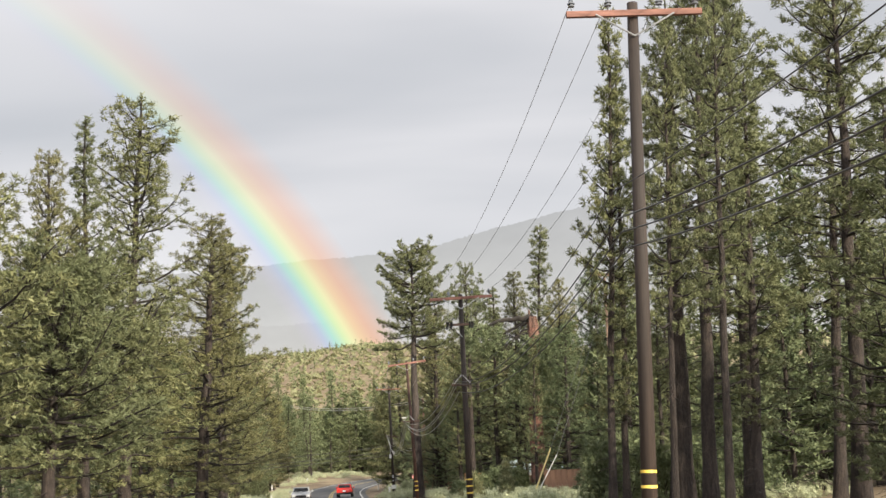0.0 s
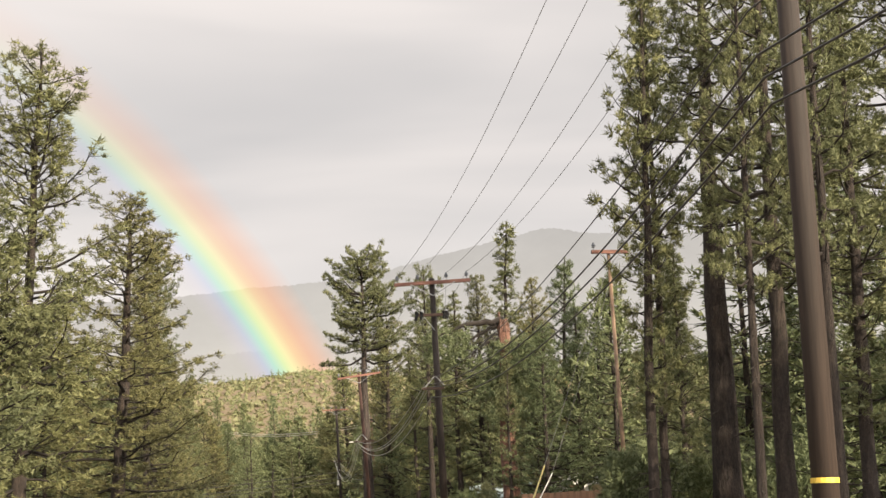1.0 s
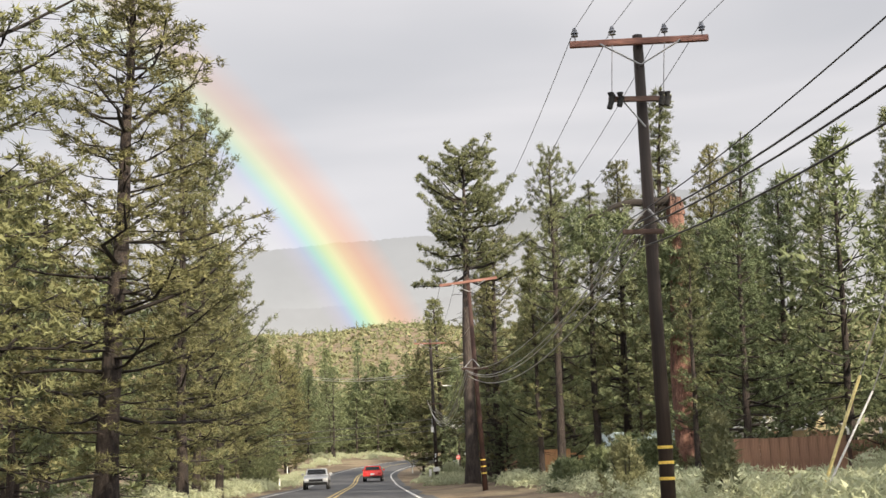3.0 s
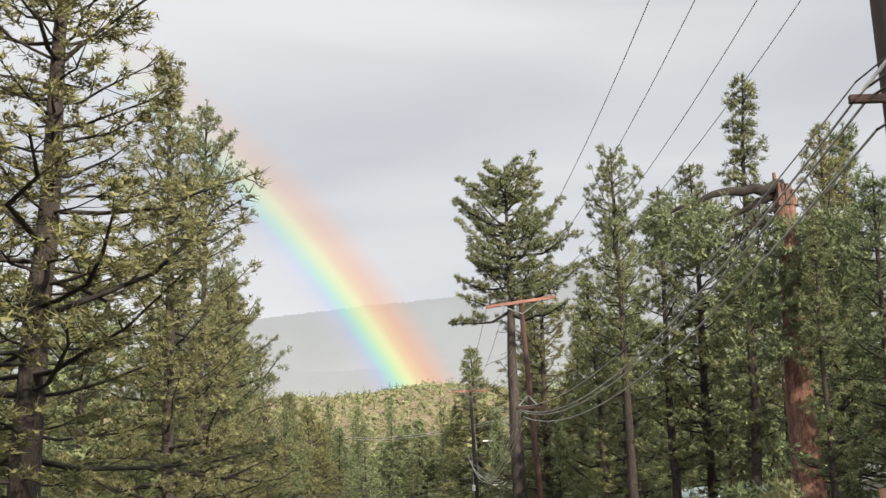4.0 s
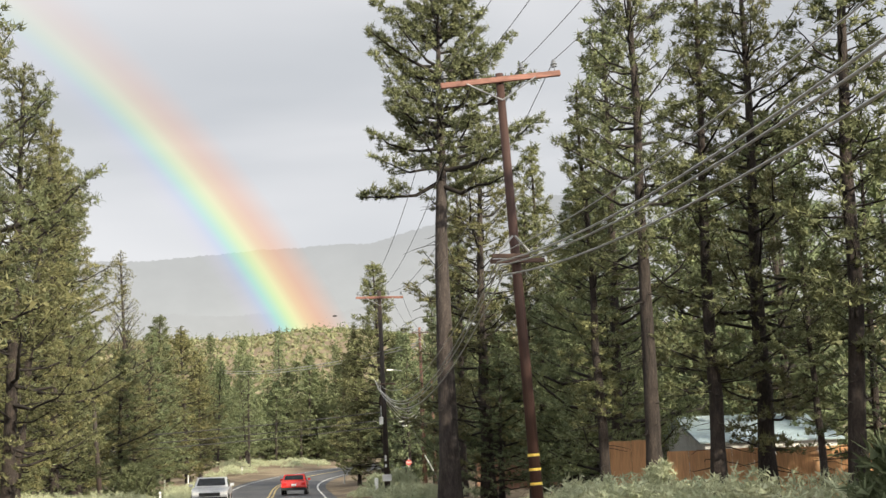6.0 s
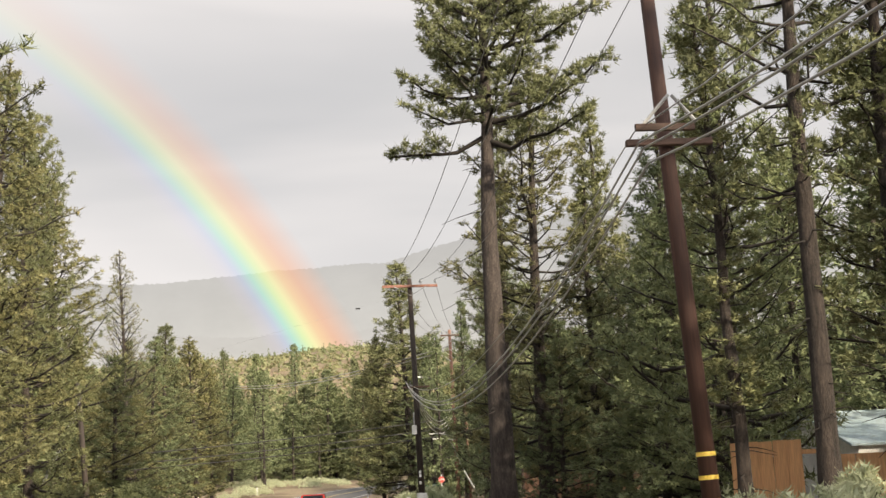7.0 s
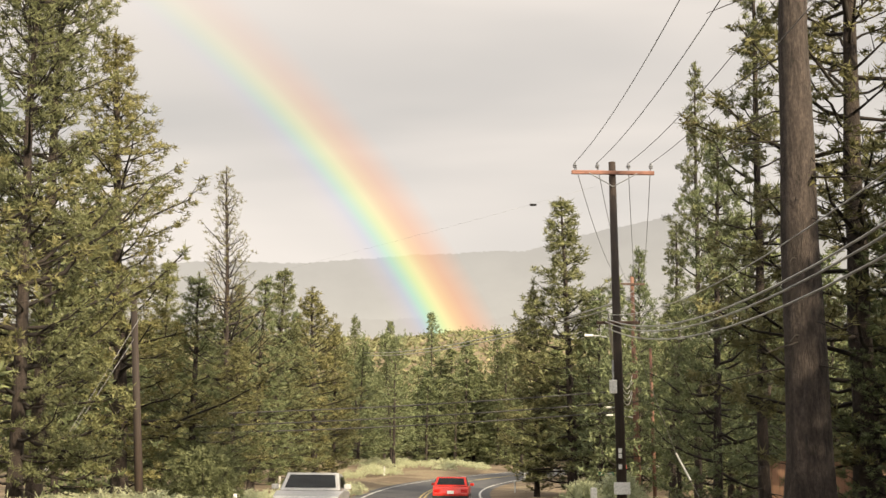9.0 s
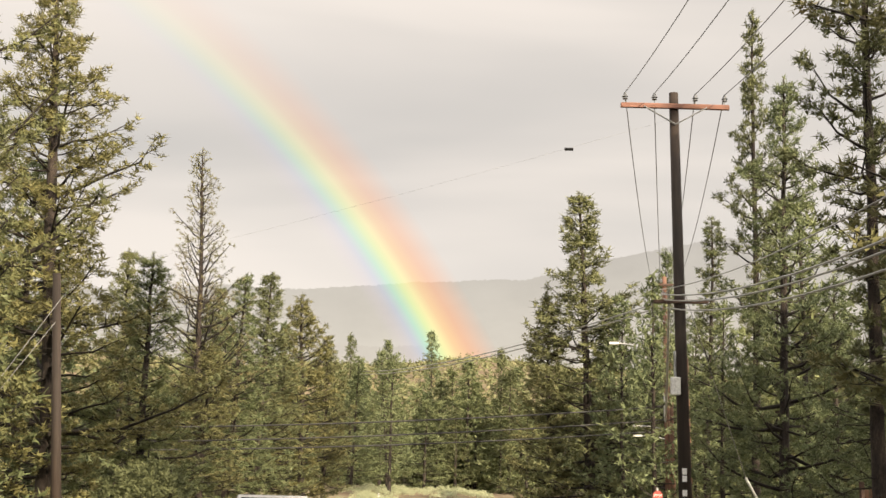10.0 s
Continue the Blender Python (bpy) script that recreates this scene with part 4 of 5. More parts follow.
# boxes on the dark pole by the junction
kit = pole_kit("meter_box", "small grey meter box strapped to the pole", "box", (4.95, 122.8, 4.35))
part("case", box_bm(bmesh.new(), (0.2, 0.18, 0.38), Matrix(), 0.02), WHITE, kit)
bm = bmesh.new()
tube_bm(bm, [(0, 0.02, 0.2), (0.0, 0.02, 0.75)], 0.03, 8)
part("conduit", bm, STEEL, kit)
kit = pole_kit("pole_sign", "small white notice plate near the foot of the pole", "sign", (5.16, 122.78, 1.5))
part("plate", box_bm(bmesh.new(), (0.46, 0.02, 0.34), Matrix(), 0.008), WHITE, kit)
for z in (2.05, 2.35, 2.5):
    kit = pole_kit("reflector_tag", "small white tag nailed to the pole", "tag", (5.12, 122.8, z + 0.05))
    part("plate", box_bm(bmesh.new(), (0.1, 0.01, 0.13), Matrix(), 0.004), WHITE, kit)


# junction poles with street lamps
def street_lamp_arm(root, z, reach, rise, size=0.3):
    bm = bmesh.new()
    s = np.linspace(0, 1, 7)
    tube_bm(bm, np.stack([-reach * s, -0.05 * s, z + rise * np.sin(s * 1.57)], -1), 0.03, 7)
    a = part("lamp_arm", bm, STEEL, root, "grey curved lamp arm", True)
    bm = bmesh.new()
    box_bm(bm, (size * 1.5, size * 0.6, size * 0.36), Matrix.Translation((-reach - size * 0.6, -0.05, z + rise)), 0.03)
    part("lamp_head", bm, WHITE, a, "white lamp head")


jp = utility_pole((10.4, 154.0, 0.4), (10.3, 154.0, 12.7), 0.15, POLE_RUST, "red-brown junction pole with lamps and many insulators", (11.9, 1.3, 0, (-0.55, -0.2, 0.2, 0.55)), ARM_DARK)
street_lamp_arm(jp, 8.4, 2.2, 0.75)
street_lamp_arm(jp, 4.8, 1.2, 0.15, 0.26)
jp2 = utility_pole((9.9, 150.0, 0.3), (9.8, 150.0, 8.2), 0.11, POLE_RUST, "short red-brown pole beside the junction pole")
street_lamp_arm(jp2, 5.0, 1.3, 0.2, 0.26)
utility_pole((10.9, 151.5, 0.3), (10.8, 151.5, 8.6), 0.1, POLE_RUST, "thin red-brown pole beside the junction pole")
for i, x in enumerate(PINS):
    wire(arm_point("D", x, *ARM["D"]), (10.3 - 0.55 + 0.35 * i, 153.85, 12.35), 0.7, 0.011, WIRE, "thin grey power wire strung between pole crossarms")
for i in range(4):
    a = np.array(COMM["D"][:2] + (COMM["D"][2][i],))
    wire(a, (10.2, 153.9, 7.4 - 0.3 * i), 1.3, 0.02, CABLE_PALE, "thick sagging communication cable between poles")
for i in range(5):
    s = np.linspace(0, np.pi, 9)
    p = np.stack([10.3 + (0.35 + 0.12 * i) * np.cos(s + 0.4 * i), 153.7 + 0 * s, 11.6 - 0.2 * i + 0.55 * np.sin(s) - 0.3], -1)
    tagged(new("jumper_wire", mesh_from("jumper_wire", *tube(p, np.full(9, 0.014), 5), CABLE_PALE, True)), "pale looped jumper wire at the pole top", "cable", "jumper loops")
for z0, z1 in ((6.7, 5.6), (6.1, 5.0), (5.6, 4.7)):
    wire((10.4, 154.0, z0), (-24.0, 150.0, z1 - 0.9), 0.4, 0.034, CABLE, "dark cable crossing above the road")
    wire((10.4, 154.0, z0), (40.0, 158.0, z1 + 0.5), 0.5, 0.018, CABLE, "dark cable running off into the woods")
for i in range(2):
    wire((10.3, 154.0, 11.6 - 0.25 * i), (-9.0, 236.0, 17.0 - 0.3 * i), 0.9, 0.035, CABLE_PALE, "pale bundled cable crossing the road at the bend")
# line with a marker to the short pole
wire((5.0, 123.0, 10.4), (-10.2, 128.5, 7.3), 0.1, 0.0016, CABLE_PALE, "thin wire crossing above the road")
ob = new("wire_marker", None)
ob.matrix_basis = Matrix.Translation((2.75, 123.8, 9.86))
bm = bmesh.new()
cyl_bm(bm, 0.035, 0.035, 0.2, Matrix.Rotation(1.57, 4, "Y"), 10)
part("weight", bm, RUBBER, ob)
tagged(ob, "small black marker clipped on the thin wire", "wire marker")

# ------------------------------------------------------------------ fences and sheds
FENCE = two_scale("brown_fence_boards", (0.19, 0.105, 0.066), (0.29, 0.17, 0.11), 1.2, 10.0, 0.85, (4, 4, 0.3), 0.3, 0.008)
PLY = two_scale("orange_plywood", (0.54, 0.29, 0.14), (0.66, 0.39, 0.2), 0.8, 9.0, 0.85, (4, 4, 0.4), 0.25, 0.006)
CREAM = two_scale("cream_siding", (0.6, 0.5, 0.3), (0.7, 0.6, 0.38), 0.8, 9.0, 0.8, (1, 1, 4), 0.2, 0.01)
TARP = two_scale("pale_blue_metal_roof", (0.3, 0.39, 0.43), (0.42, 0.51, 0.55), 0.5, 8.0, 0.5, bump=0.1)


def fence(x0, y0, x1, y1, h, mat, label, board=0.3, rail=True, posts=0.0, cap=False):
    root = new("fence")
    d = Vector((x1 - x0, y1 - y0, 0))
    L = d.length
    z0 = float(min(ground_z(x0, y0), ground_z(x1, y1)))
    root.matrix_basis = Matrix.Translation((x0, y0, z0)) @ Matrix.Rotation(math.atan2(d.y, d.x), 4, "Z")
    rg = random.Random(int(x0 * 100 + y0))
    me = None
    n = int(L / board)
    for i in range(n):
        if me is None:
            ob = part("board", box_bm(bmesh.new(), (board - 0.008, 0.022, 1.0), Matrix.Translation((0, 0, 0.5)), 0.003), mat, root)
            me = ob.data
        else:
            ob = new("board", me)
            ob.parent = root
        ob.matrix_basis = Matrix.Translation(((i + 0.5) * board, rg.uniform(-0.004, 0.004), -0.05)) @ Matrix.Rotation(rg.gauss(0, 0.004), 4, "Y") @ Matrix.Diagonal((1, 1, h + rg.uniform(-0.015, 0.015), 1))
    if rail:
        for z in (0.35, h - 0.3):
            part("rail", box_bm(bmesh.new(), (L, 0.05, 0.09), Matrix.Translation((L / 2, 0.05, z)), 0.005), mat, root)
    if posts:
        for i in range(int(L / posts) + 1):
            p = part("post", box_bm(bmesh.new(), (0.1, 0.1, h + 0.2), Matrix.Translation((i * posts, -0.07, h / 2 + 0.02)), 0.01), ARM_DARK, root, "dark timber post")
            if cap:
                part("post_cap", box_bm(bmesh.new(), (0.06, 0.06, 0.22), Matrix.Translation((i * posts, -0.07, h + 0.2)), 0.008), WHITE, p, "white post cap")
    return tagged(root, label, "fence", "fences")


fence(10.45, 66.0, 14.4, 66.3, 1.35, FENCE, "solid brown board fence behind the sagebrush", 0.3)
fence(14.5, 66.6, 24.0, 67.5, 1.3, FENCE, "brown board fence with dark white-capped posts", 0.16, True, 1.05, True)
fence(9.0, 93.3, 10.4, 92.2, 1.7, PLY, "short weathered return of the plywood fence", 0.3)
fence(10.5, 92.0, 19.5, 91.2, 1.75, PLY, "orange-brown plywood panel fence among the pines", 0.6)
fence(10.3, 127.3, 16.5, 128.5, 1.8, FENCE, "brown board fence in the trees", 0.25, True, 1.6)


def shed(x, y, w, dpt, wall_h, ridge_h, mat, roof_mat, label, rot=0.0):
    root = new("shed")
    root.matrix_basis = Matrix.Translation((x, y, float(ground_z(x, y)))) @ Matrix.Rotation(rot, 4, "Z")
    bm = bmesh.new()
    v = [bm.verts.new(p) for p in ((-w / 2, 0, 0), (w / 2, 0, 0), (w / 2, 0, wall_h), (0, 0, ridge_h), (-w / 2, 0, wall_h),
                                   (-w / 2, dpt, 0), (w / 2, dpt, 0), (w / 2, dpt, wall_h), (0, dpt, ridge_h), (-w / 2, dpt, wall_h))]
    for q in ((0, 1, 2, 3, 4), (9, 8, 7, 6, 5), (1, 6, 7, 2), (5, 0, 4, 9), (0, 5, 6, 1)):
        bm.faces.new([v[i] for i in q])
    part("wall", bm, mat, root)
    for s in (-1, 1):
        ang = math.atan2(ridge_h - wall_h, w / 2)
        ln = math.hypot(ridge_h - wall_h, w / 2) + 0.25
        m = Matrix.Translation((s * (w / 4 + 0.06), dpt / 2, (wall_h + ridge_h) / 2 + 0.02)) @ Matrix.Rotation(s * ang, 4, "Y")
        part("roof", box_bm(bmesh.new(), (ln, dpt + 0.4, 0.06), m, 0.01), roof_mat, root)
    part("door", box_bm(bmesh.new(), (0.8, 0.05, min(1.9, wall_h - 0.1)), Matrix.Translation((-w * 0.15, -0.02, min(1.9, wall_h - 0.1) / 2)), 0.01), FENCE, root, "brown shed door")
    return tagged(root, label, "shed")


shed(17.2, 76.0, 1.3, 2.2, 1.8, 2.3, CREAM, WHITE, "small cream shed with a white roof behind the fence")
shed(15.7, 77.5, 1.1, 2.0, 1.8, 2.2, WHITE, WHITE, "small white shed behind the fence", 0.2)
shed(17.2, 99.0, 8.0, 4.0, 2.0, 2.9, WHITE, TARP, "low building with a pale blue metal roof behind the fence", 1.45)


# ------------------------------------------------------------------ signs, markers
def delineator(x, y, h=0.85):
    root = new("road_marker")
    root.matrix_basis = Matrix.Translation((x, y, float(ground_z(x, y))))
    part("post", box_bm(bmesh.new(), (0.11, 0.03, h), Matrix.Translation((0, 0, h / 2)), 0.01), WHITE, root)
    part("reflector", box_bm(bmesh.new(), (0.07, 0.01, 0.14), Matrix.Translation((0, -0.022, h - 0.15)), 0.003), STEEL, root, "grey reflector")
    return tagged(root, "white plastic marker post at the road's edge", "marker post", "road markers")


for x, y in ((-10.1, 170.0), (-9.4, 187.0), (-4.9, 208.0), (5.3, 175.0), (8.2, 208.0), (-6.5, 128.0)):
    delineator(x, y)
kit = pole_kit("marker_post", "stout white utility marker post in the brush", "marker post", (4.95, 127.7, 0.4))
part("post", box_bm(bmesh.new(), (0.2, 0.14, 1.15), Matrix.Translation((0, 0, 0.55)), 0.03), WHITE, kit)
SIGN_RED = two_scale("faded_red_sign_face", (0.3, 0.035, 0.03), (0.38, 0.06, 0.05), 2.0, 20.0, 0.5, bump=0)
# stop sign seen at the side road
kit = pole_kit("stop_sign", "red octagonal stop sign on a post at the junction", "sign", (8.35, 145.0, 0.5))
bm = bmesh.new()
cyl_bm(bm, 0.2, 0.2, 0.012, Matrix.Translation((0, 0, 2.0)) @ Matrix.Rotation(radians(90), 4, "X") @ Matrix.Rotation(radians(22.5), 4, "Z"), 8)
sg = part("plate", bm, SIGN_RED, kit)
part("post", box_bm(bmesh.new(), (0.06, 0.05, 2.4), Matrix.Translation((0, 0.04, 1.1)), 0.006), STEEL, kit)
fc = bpy.data.curves.new("lettering", "FONT")
fc.body, fc.size, fc.align_x, fc.align_y, fc.extrude = "STOP", 0.14, "CENTER", "CENTER", 0.002
lt = new("lettering", fc)
lt.parent = sg
lt.matrix_basis = Matrix.Translation((0, -0.012, 2.0)) @ Matrix.Rotation(radians(90), 4, "X")
fc.materials.append(WHITE)
GREEN_SIGN = two_scale("green_sign_face", (0.02, 0.16, 0.09), (0.03, 0.2, 0.12), 2.0, 20.0, 0.5, bump=0)
kit = pole_kit("street_sign", "small green street name blade on a thin post", "sign", (8.3, 150.0, 0.55))
part("post", box_bm(bmesh.new(), (0.05, 0.05, 1.75), Matrix.Translation((0, 0, 0.85)), 0.005), STEEL, kit)
bl_ = part("blade", box_bm(bmesh.new(), (0.75, 0.015, 0.17), Matrix.Translation((-0.03, 0, 1.7)), 0.004), GREEN_SIGN, kit)
part("lettering_bar", box_bm(bmesh.new(), (0.5, 0.004, 0.06), Matrix.Translation((-0.03, -0.011, 1.7)), 0.0), WHITE, bl_)


# ------------------------------------------------------------------ cars
def wheel(parent, x, y, r=0.33):
    m = Matrix.Translation((x, y, r)) @ Matrix.Rotation(radians(90), 4, "Y")
    bm = bmesh.new()
    cyl_bm(bm, r, r, 0.22, m, 20)
    bmesh.ops.bevel(bm, geom=[e for e in bm.edges if len(e.link_faces) == 2 and any(len(f_.verts) > 4 for f_ in e.link_faces)], offset=0.03, segments=2, affect="EDGES")
    w = new("wheel")
    w.parent = parent
    part("tyre", bm, RUBBER, w)
    part("rim", cyl_bm(bmesh.new(), r * 0.62, r * 0.62, 0.232, m, 16), STEEL, w)


def shell(profile, half, tuck):
    """A car body from its side outline (y, z, half-width factor)."""
    bm = bmesh.new()
    L_, R_ = [], []
    for y, z, k in profile:
        L_.append(bm.verts.new((-half * k, y, z)))
        R_.append(bm.verts.new((half * k, y, z)))
    n = len(profile)
    for i in range(n):
        j = (i + 1) % n
        bm.faces.new((L_[i], L_[j], R_[j], R_[i]))
    bm.faces.new(list(reversed(L_)))
    bm.faces.new(R_)
    bmesh.ops.recalc_face_normals(bm, faces=bm.faces)
    bmesh.ops.bevel(bm, geom=list(bm.edges), offset=tuck, segments=2, affect="EDGES", profile=0.7)
    return bm


LAMP_RED = two_scale("red_tail_lens", (0.5, 0.01, 0.01), (0.6, 0.02, 0.015), 2, 20, 0.2, bump=0)


def car(x, y, yaw, mat, label):
    root = new("car")
    root.matrix_basis = Matrix.Translation((x, y, float(ground_z(road_x(y), y)) + 0.03)) @ Matrix.Rotation(yaw, 4, "Z")
    hw = 0.9
    body = shell([(-2.2, 0.32, 0.94), (-2.25, 0.62, 0.98), (-2.12, 0.96, 0.96), (-0.9, 1.0, 1.0), (1.0, 0.97, 1.0), (2.05, 0.84, 0.94), (2.25, 0.6, 0.92), (2.2, 0.32, 0.92)], hw, 0.05)
    part("body", body, mat, root)
    cab = [(-1.9, 0.98, 0.92), (-1.35, 1.42, 0.78), (0.05, 1.46, 0.78), (0.95, 0.98, 0.9)]
    c_ = part("cabin", shell(cab, hw, 0.05), mat, root)
    (y0, z0, _), (y1, z1, _), (y2, z2, _), (y3, z3, _) = cab
    for ya, za, yb, zb, nm in ((y0, z0, y1, z1, "rear_window"), (y3, z3, y2, z2, "windscreen")):
        bm = bmesh.new()
        f = lambda t, k: (k * hw, ya + (yb - ya) * t + (-0.012 if ya < 0 else 0.012), za + (zb - za) * t + 0.008)
        v = [bm.verts.new(p) for p in (f(0.14, -0.76), f(0.14, 0.76), f(0.86, 0.68), f(0.86, -0.68))]
        bm.faces.new(v)
        bmesh.ops.solidify(bm, geom=list(bm.faces), thickness=0.012)
        part(nm, bm, GLASS_DARK, c_)
    for s in (-1, 1):
        bm = bmesh.new()
        g = lambda yy, t: (s * (hw * (0.92 + (0.80 - 0.92) * t) + 0.012), yy, z0 + (z1 - z0) * t)
        v = [bm.verts.new(p) for p in (g(y0 + 0.42, 0.18), g(y3 - 0.3, 0.18), g(y2 - 0.05, 0.85), g(y1 + 0.12, 0.85))]
        bm.faces.new(v)
        bmesh.ops.solidify(bm, geom=list(bm.faces), thickness=0.01)
        part("side_window", bm, GLASS_DARK, c_)
        part("tail_lamp", box_bm(bmesh.new(), (0.3, 0.06, 0.17), Matrix.Translation((s * hw * 0.74, -2.22, 0.76)), 0.02), LAMP_RED, root, "red tail lamp")
        part("headlamp", box_bm(bmesh.new(), (0.34, 0.06, 0.15), Matrix.Translation((s * hw * 0.7, 2.2, 0.68)), 0.02), WHITE, root, "clear headlamp")
        part("mirror", box_bm(bmesh.new(), (0.2, 0.1, 0.14), Matrix.Translation((s * (hw + 0.08), y3 - 0.45, z0 + 0.1)), 0.03), mat, root)
    part("bumper", box_bm(bmesh.new(), (hw * 1.9, 0.16, 0.2), Matrix.Translation((0, -2.24, 0.42)), 0.04), RUBBER, root, "dark rear bumper")
    part("bumper", box_bm(bmesh.new(), (hw * 1.8, 0.16, 0.2), Matrix.Translation((0, 2.22, 0.42)), 0.04), RUBBER, root, "dark front bumper")
    part("grille", box_bm(bmesh.new(), (hw * 1.1, 0.05, 0.16), Matrix.Translation((0, 2.24, 0.64)), 0.02), RUBBER, root, "black radiator grille")
    part("number_plate", box_bm(bmesh.new(), (0.32, 0.02, 0.15), Matrix.Translation((0, -2.27, 0.68)), 0.005), WHITE, root)
    for wx in (-hw + 0.1, hw - 0.1):
        for wy in (-1.4, 1.4):
            wheel(root, wx, wy, 0.33)
    return tagged(root, label, "car")


car(0.75, 152.0, radians(-3), CAR_RED, "bright red hatchback driving away along the road")
car(-3.45, 122.0, radians(180), CAR_WHITE, "silver-white hatchback coming along the other lane")

# ------------------------------------------------------------------ broken pine
rng = np.random.default_rng(404)
root = new("broken_pine")
root.matrix_basis = Matrix.Translation((11.3, 73.6, 0.1))
hh = np.array([-0.4, 0.3, 2, 4.5, 7, 9, 10.4])
ax = np.stack([0.02 * hh + 0.05 * np.sin(hh), 0.03 * np.cos(hh), hh], -1)
v, f_ = tube(ax, np.array([0.56, 0.5, 0.43, 0.4, 0.36, 0.33, 0.31]), 18)
ob = new("trunk", mesh_from("trunk", v, f_, BARK_RED, True))
ob.parent = root
TORN = two_scale("torn_red_brown_wood", (0.07, 0.038, 0.03), (0.18, 0.1, 0.072), 2.5, 14.0, 0.85, (5, 5, 0.5), 0.7, 0.03)
bm = bmesh.new()
for i in range(16):
    a = i * 0.393
    h1 = 0.25 + 0.4 * rng.random() + 0.2 * math.cos(a - 2.4)
    r_ = 0.15 + 0.13 * rng.random()
    p0, p1 = Vector((0.2 + r_ * math.cos(a), r_ * math.sin(a), 10.1)), Vector((0.2 + (r_ + 0.02) * math.cos(a), (r_ + 0.02) * math.sin(a), 10.4 + h1))
    cyl_bm(bm, 0.13, 0.05, (p1 - p0).length, Matrix.Translation((p0 + p1) / 2), 5)
part("torn_top", bm, TORN, root, "splintered red-brown heartwood")
limb = []
for az, el, ln, z, r_ in ((3.2, 0.02, 3.6, 10.75, 0.2), (2.9, -0.22, 3.0, 10.5, 0.12), (3.4, -0.5, 2.4, 10.3, 0.08), (3.5, -0.1, 1.4, 9.8, 0.07), (0.1, 0.15, 1.3, 9.4, 0.12), (0.4, -0.3, 1.0, 8.9, 0.07), (5.6, 0.1, 1.5, 8.2, 0.06), (2.2, 0.1, 1.6, 7.6, 0.06)):
    s = np.linspace(0, 1, 13)
    p = np.stack([0.2 + ln * s * np.cos(az) * np.cos(el), ln * s * np.sin(az) * np.cos(el), z + ln * s * np.sin(el) - 0.075 * (ln * s) ** 2], -1)
    p[1:] += rng.normal(0, 0.045, (12, 3))
    limb.append(tube(p, r_ * (1 - 0.8 * s), 6))
    for k in range(34):
        q = p[rng.integers(1, 13)]
        d = rng.normal(0, 1, 3) * [1, 0.7, 0.7] + [np.cos(az) * 0.6, 0, -0.5]
        d *= (0.3 + 0.8 * rng.random()) / np.linalg.norm(d)
        limb.append(tube(np.stack([q, q + d * 0.5 + rng.normal(0, 0.05, 3), q + d]), [0.022, 0.014, 0.005], 4))
ob = new("branchwork", mesh_from("branchwork", *gather(limb), TWIG))
ob.parent = root
tagged(ob, kind="stuff")
n = 1200
pl = np.stack([rng.normal(0.6, 1.2, n), rng.normal(-0.4, 0.8, n), rng.uniform(5.6, 9.6, n)], -1)
hang = np.arange(n) % 5 == 0
pl[hang] = np.stack([rng.uniform(-3.9, -1.6, n), rng.normal(0, 0.7, n), rng.uniform(8.6, 10.3, n)], -1)[hang]
cv, cf = sprays(rng, pl, pl - [0.2, 0, 7.0] + rng.normal(0, 0.6, (n, 3)) + [0, 0, 0.6], blades(rng, 8, 16, 0.26, 0.036), rng.uniform(0.8, 1.3, n))
ob = new("crown", mesh_from("crown", cv, cf, PINE_GREEN))
ob.parent = root
tagged(root, "storm-broken red-barked pine with splintered top and hanging limb", "tree")


# ------------------------------------------------------------------ shrubs
def bush(x, y, r, h, fol, label, n=420, name="bush"):
    rg = np.random.default_rng(int(abs(x * 31 + y * 7)))
    root = new(name)
    root.matrix_basis = Matrix.Translation((x, y, float(ground_z(x, y)) - 0.03))
    az, q = rg.random(n) * 6.28, rg.random(n) ** 0.5
    z = rg.random(n) ** 0.7
    rad = r * q * np.sqrt(np.clip(1 - (z * 0.92) ** 2.2, 0, 1)) * (1 + 0.2 * np.sin(3 * az + x))
    pl = np.stack([rad * np.cos(az), rad * np.sin(az), h * z * (0.85 + 0.3 * rg.random(n))], -1)
    cv, cf = sprays(rg, pl, pl + [0, 0, 0.3] + rg.normal(0, 0.3, (n, 3)), blades(rg, 8, 14, 0.22, 0.036, 1.2, 0.3), rg.uniform(0.7, 1.2, n))
    c = new("leaves", mesh_from("leaves", cv, cf, fol))
    c.parent = root
    st = []
    for i in range(9):
        a = rg.random() * 6.28
        st.append(tube(np.array([(0, 0, 0), (0.3 * r * np.cos(a), 0.3 * r * np.sin(a), 0.4 * h), (0.7 * r * np.cos(a), 0.7 * r * np.sin(a), 0.8 * h)]), [0.03, 0.02, 0.008], 5))
    s_ = new("stems", mesh_from("stems", *gather(st), TWIG))
    s_.parent = root
    tagged(s_, kind="stuff")
    return tagged(root, label, "shrub", "roadside shrubs")


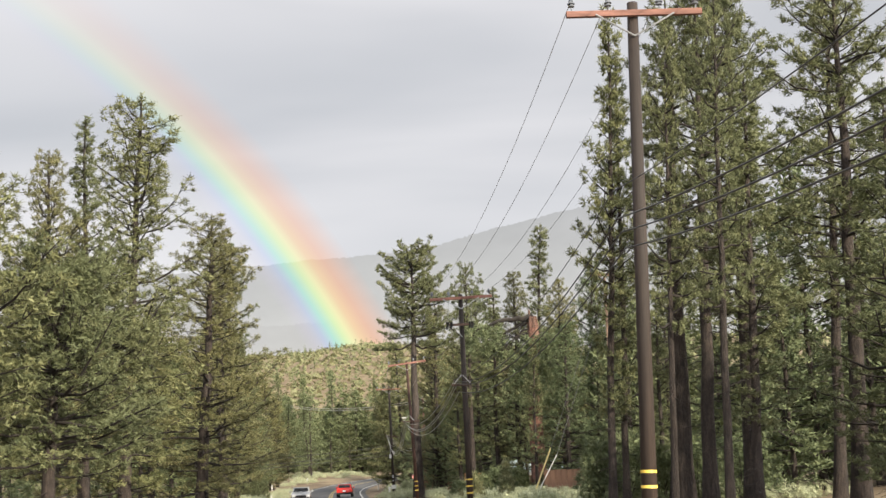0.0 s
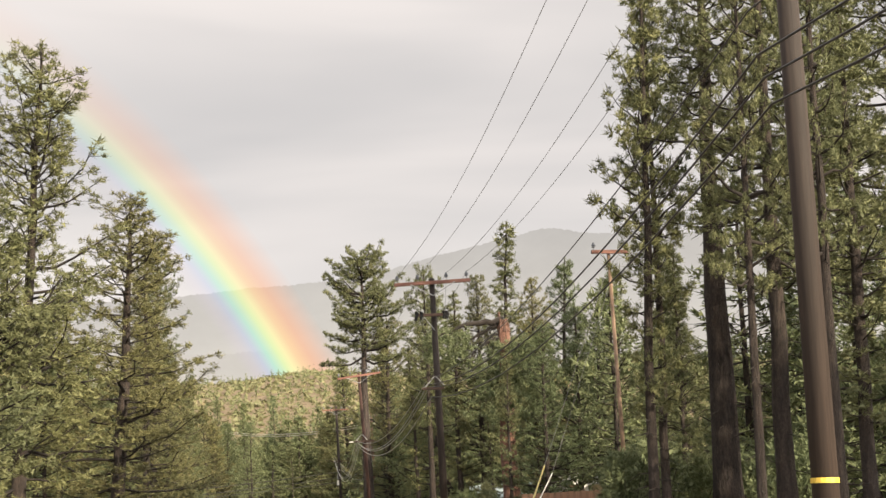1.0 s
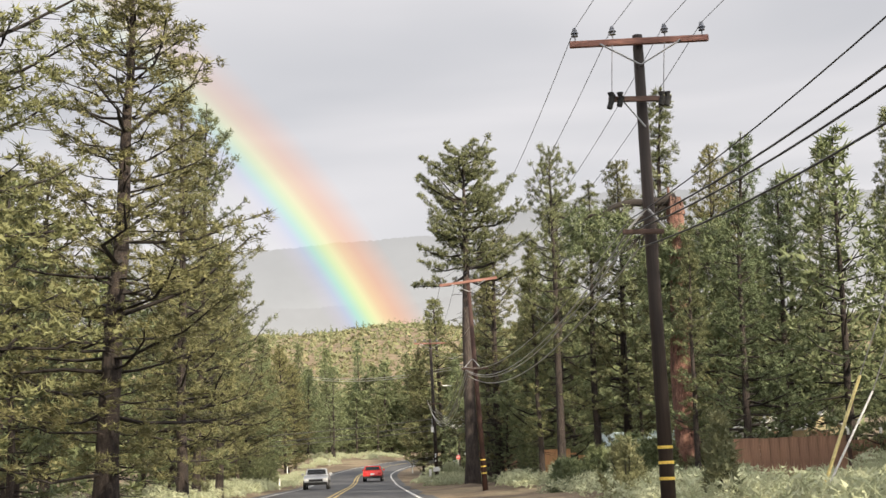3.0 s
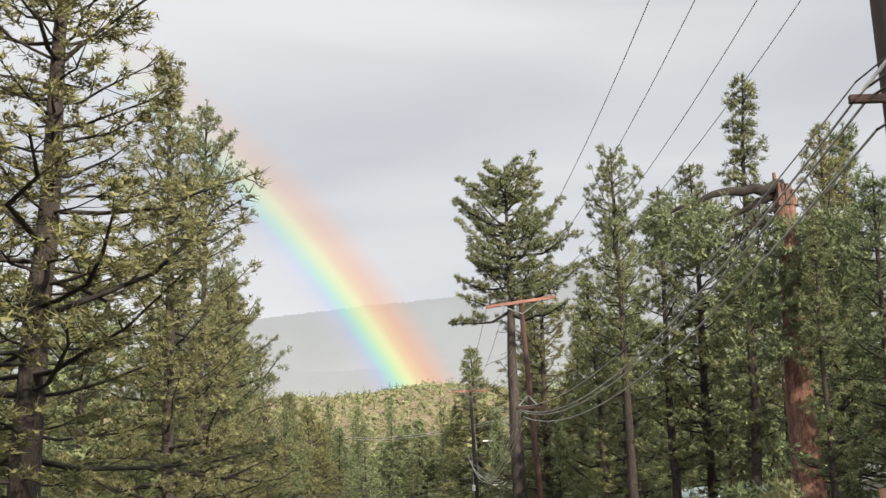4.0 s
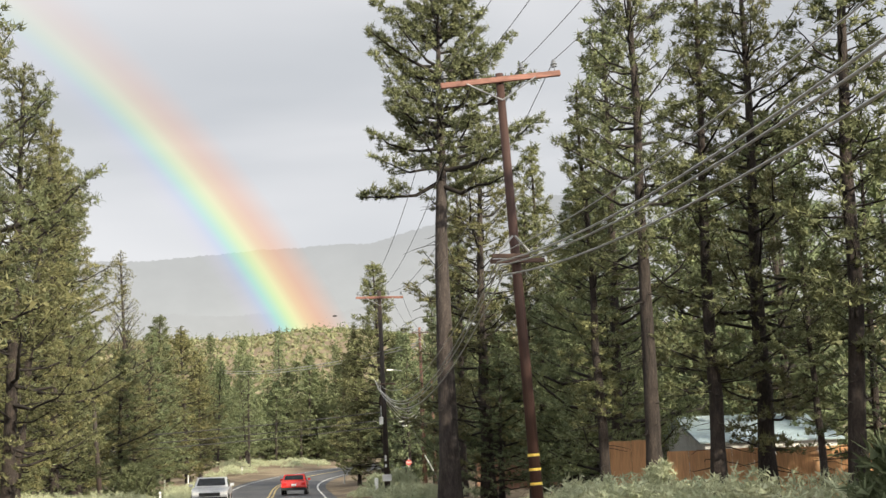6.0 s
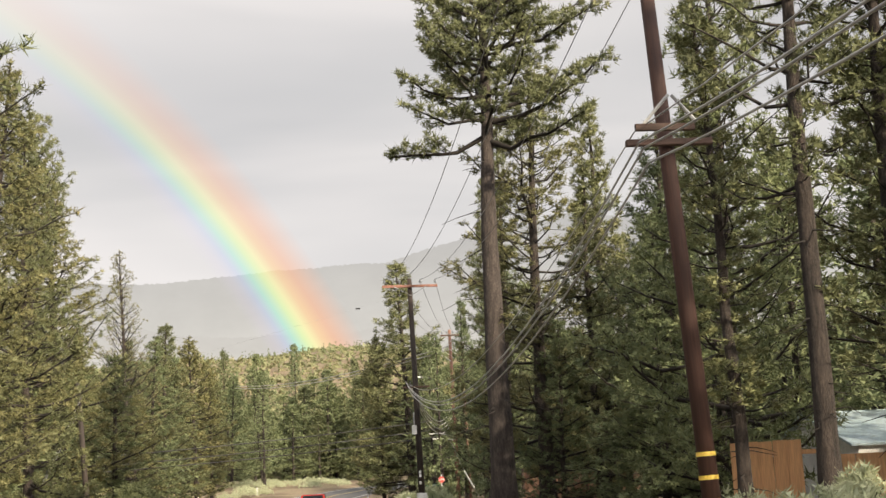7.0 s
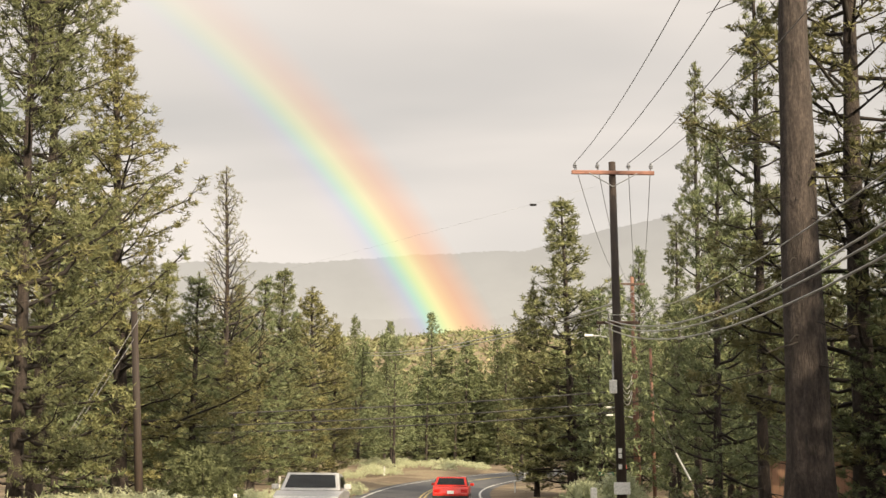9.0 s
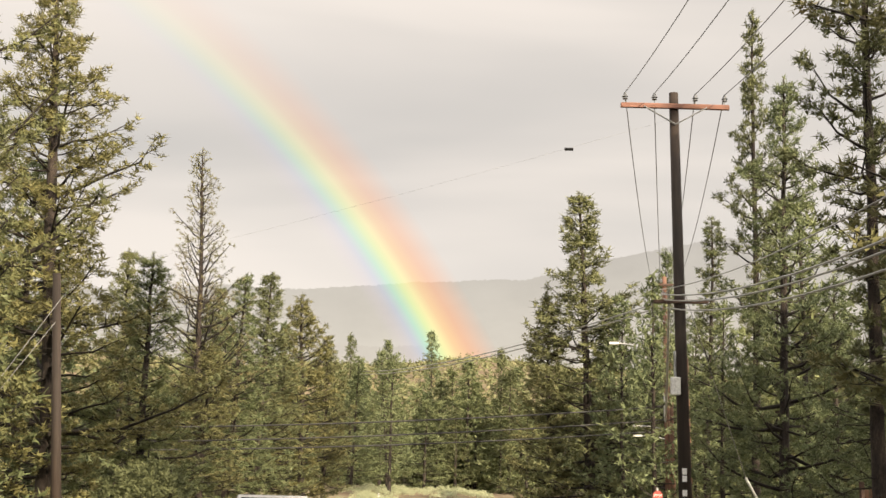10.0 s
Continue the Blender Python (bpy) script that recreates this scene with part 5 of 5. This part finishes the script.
bush(-8.0, 131.0, 1.6, 2.1, PINE, "dark green rounded shrub behind the sagebrush", 700)
bush(-9.6, 141.0, 1.2, 1.6, PINE_GREEN, "dark green rounded shrub behind the sagebrush", 450)
for x, y, r_, h_ in ((7.7, 38.2, 0.8, 1.9), (8.8, 39.6, 1.0, 2.1), (10.1, 41.0, 1.1, 2.0), (11.7, 42.0, 1.3, 2.2), (13.4, 42.6, 1.3, 2.2)):
    bush(x, y, r_, h_, PINE_GREEN, "dark green shrub in the shade of the pines", 420)
for x, y, r_, h_ in ((6.6, 70.0, 0.7, 1.0), (7.6, 70.5, 0.8, 1.3), (8.7, 71.0, 0.9, 1.5), (9.8, 71.5, 0.8, 1.3)):
    bush(x, y, r_, h_, PINE_GREEN, "dark green shrub behind the sagebrush at the wood's edge", 420)
bush(6.85, 53.0, 0.28, 1.75, SHRUB, "small upright grey-green conifer bush", 230)
bush(6.0, 58.0, 0.55, 1.35, SHRUB, "low yellowish roadside bush", 150)
bush(11.6, 71.4, 0.8, 1.0, SHRUB, "low yellowish roadside bush", 300)
bush(8.5, 86.0, 0.5, 0.95, SAGE, "pale sagebrush clump beside the fence", 170)
bush(10.0, 74.0, 0.7, 1.2, SAGE, "pale tall sagebrush clump beside the fence", 300)
bush(5.6, 136.0, 1.0, 1.1, SAGE, "pale sagebrush clump by the junction", 300)
bush(7.3, 139.0, 1.1, 1.2, SAGE, "pale sagebrush clump by the junction", 320)


def sage_patch(name, areas, label):
    """Low sagebrush over strips of ground: (x0, x1, y0, y1, clumps, height)."""
    rg = np.random.default_rng(91)
    P, W, S = [], [], []
    for x0, x1, y0, y1, k, h in areas:
        for _ in range(k):
            cx, cy, cr = rg.uniform(x0, x1), rg.uniform(y0, y1), rg.uniform(0.45, 0.85)
            ch, m = h * rg.uniform(0.75, 1.1), 42
            a, q = rg.random(m) * 6.28, rg.random(m) ** 0.5
            z = np.sqrt(np.clip(1 - 0.8 * q * q, 0, 1)) * (0.55 + 0.4 * rg.random(m))
            px, py = cx + cr * q * np.cos(a), cy + cr * q * np.sin(a)
            P.append(np.stack([px, py, ground_z(cx, cy) + ch * z - 0.15], -1))
            W.append(np.stack([0.5 * np.cos(a) * q, 0.5 * np.sin(a) * q, np.full(m, 1.0)], -1) + rg.normal(0, 0.15, (m, 3)))
            S.append(rg.uniform(0.75, 1.25, m))
    v, f_ = sprays(rg, np.concatenate(P), np.concatenate(W), blades(rg, 8, 8, 0.19, 0.029, 1.0, 0.4), np.concatenate(S))
    return tagged(new(name, mesh_from(name, v, f_, SAGE)), label, "sagebrush", kind="stuff")


sage_patch("sagebrush", ((5.6, 11, 43, 66, 130, 0.8), (11, 19, 44, 65, 80, 0.8), (6.0, 9.2, 66, 92, 50, 0.8), (4.2, 9.0, 112, 140, 70, 0.8), (-13, -6.6, 100, 136, 130, 0.9), (-10.5, -6.2, 134, 160, 60, 0.8), (-8.5, -5.2, 160, 182, 34, 0.7), (-9, -6.5, 40, 100, 70, 0.7),
                        (-9, -3.5, 205, 232, 60, 0.9), (-4, 5.5, 220, 231, 50, 0.8)), "pale grey-green sagebrush along the road's edge")
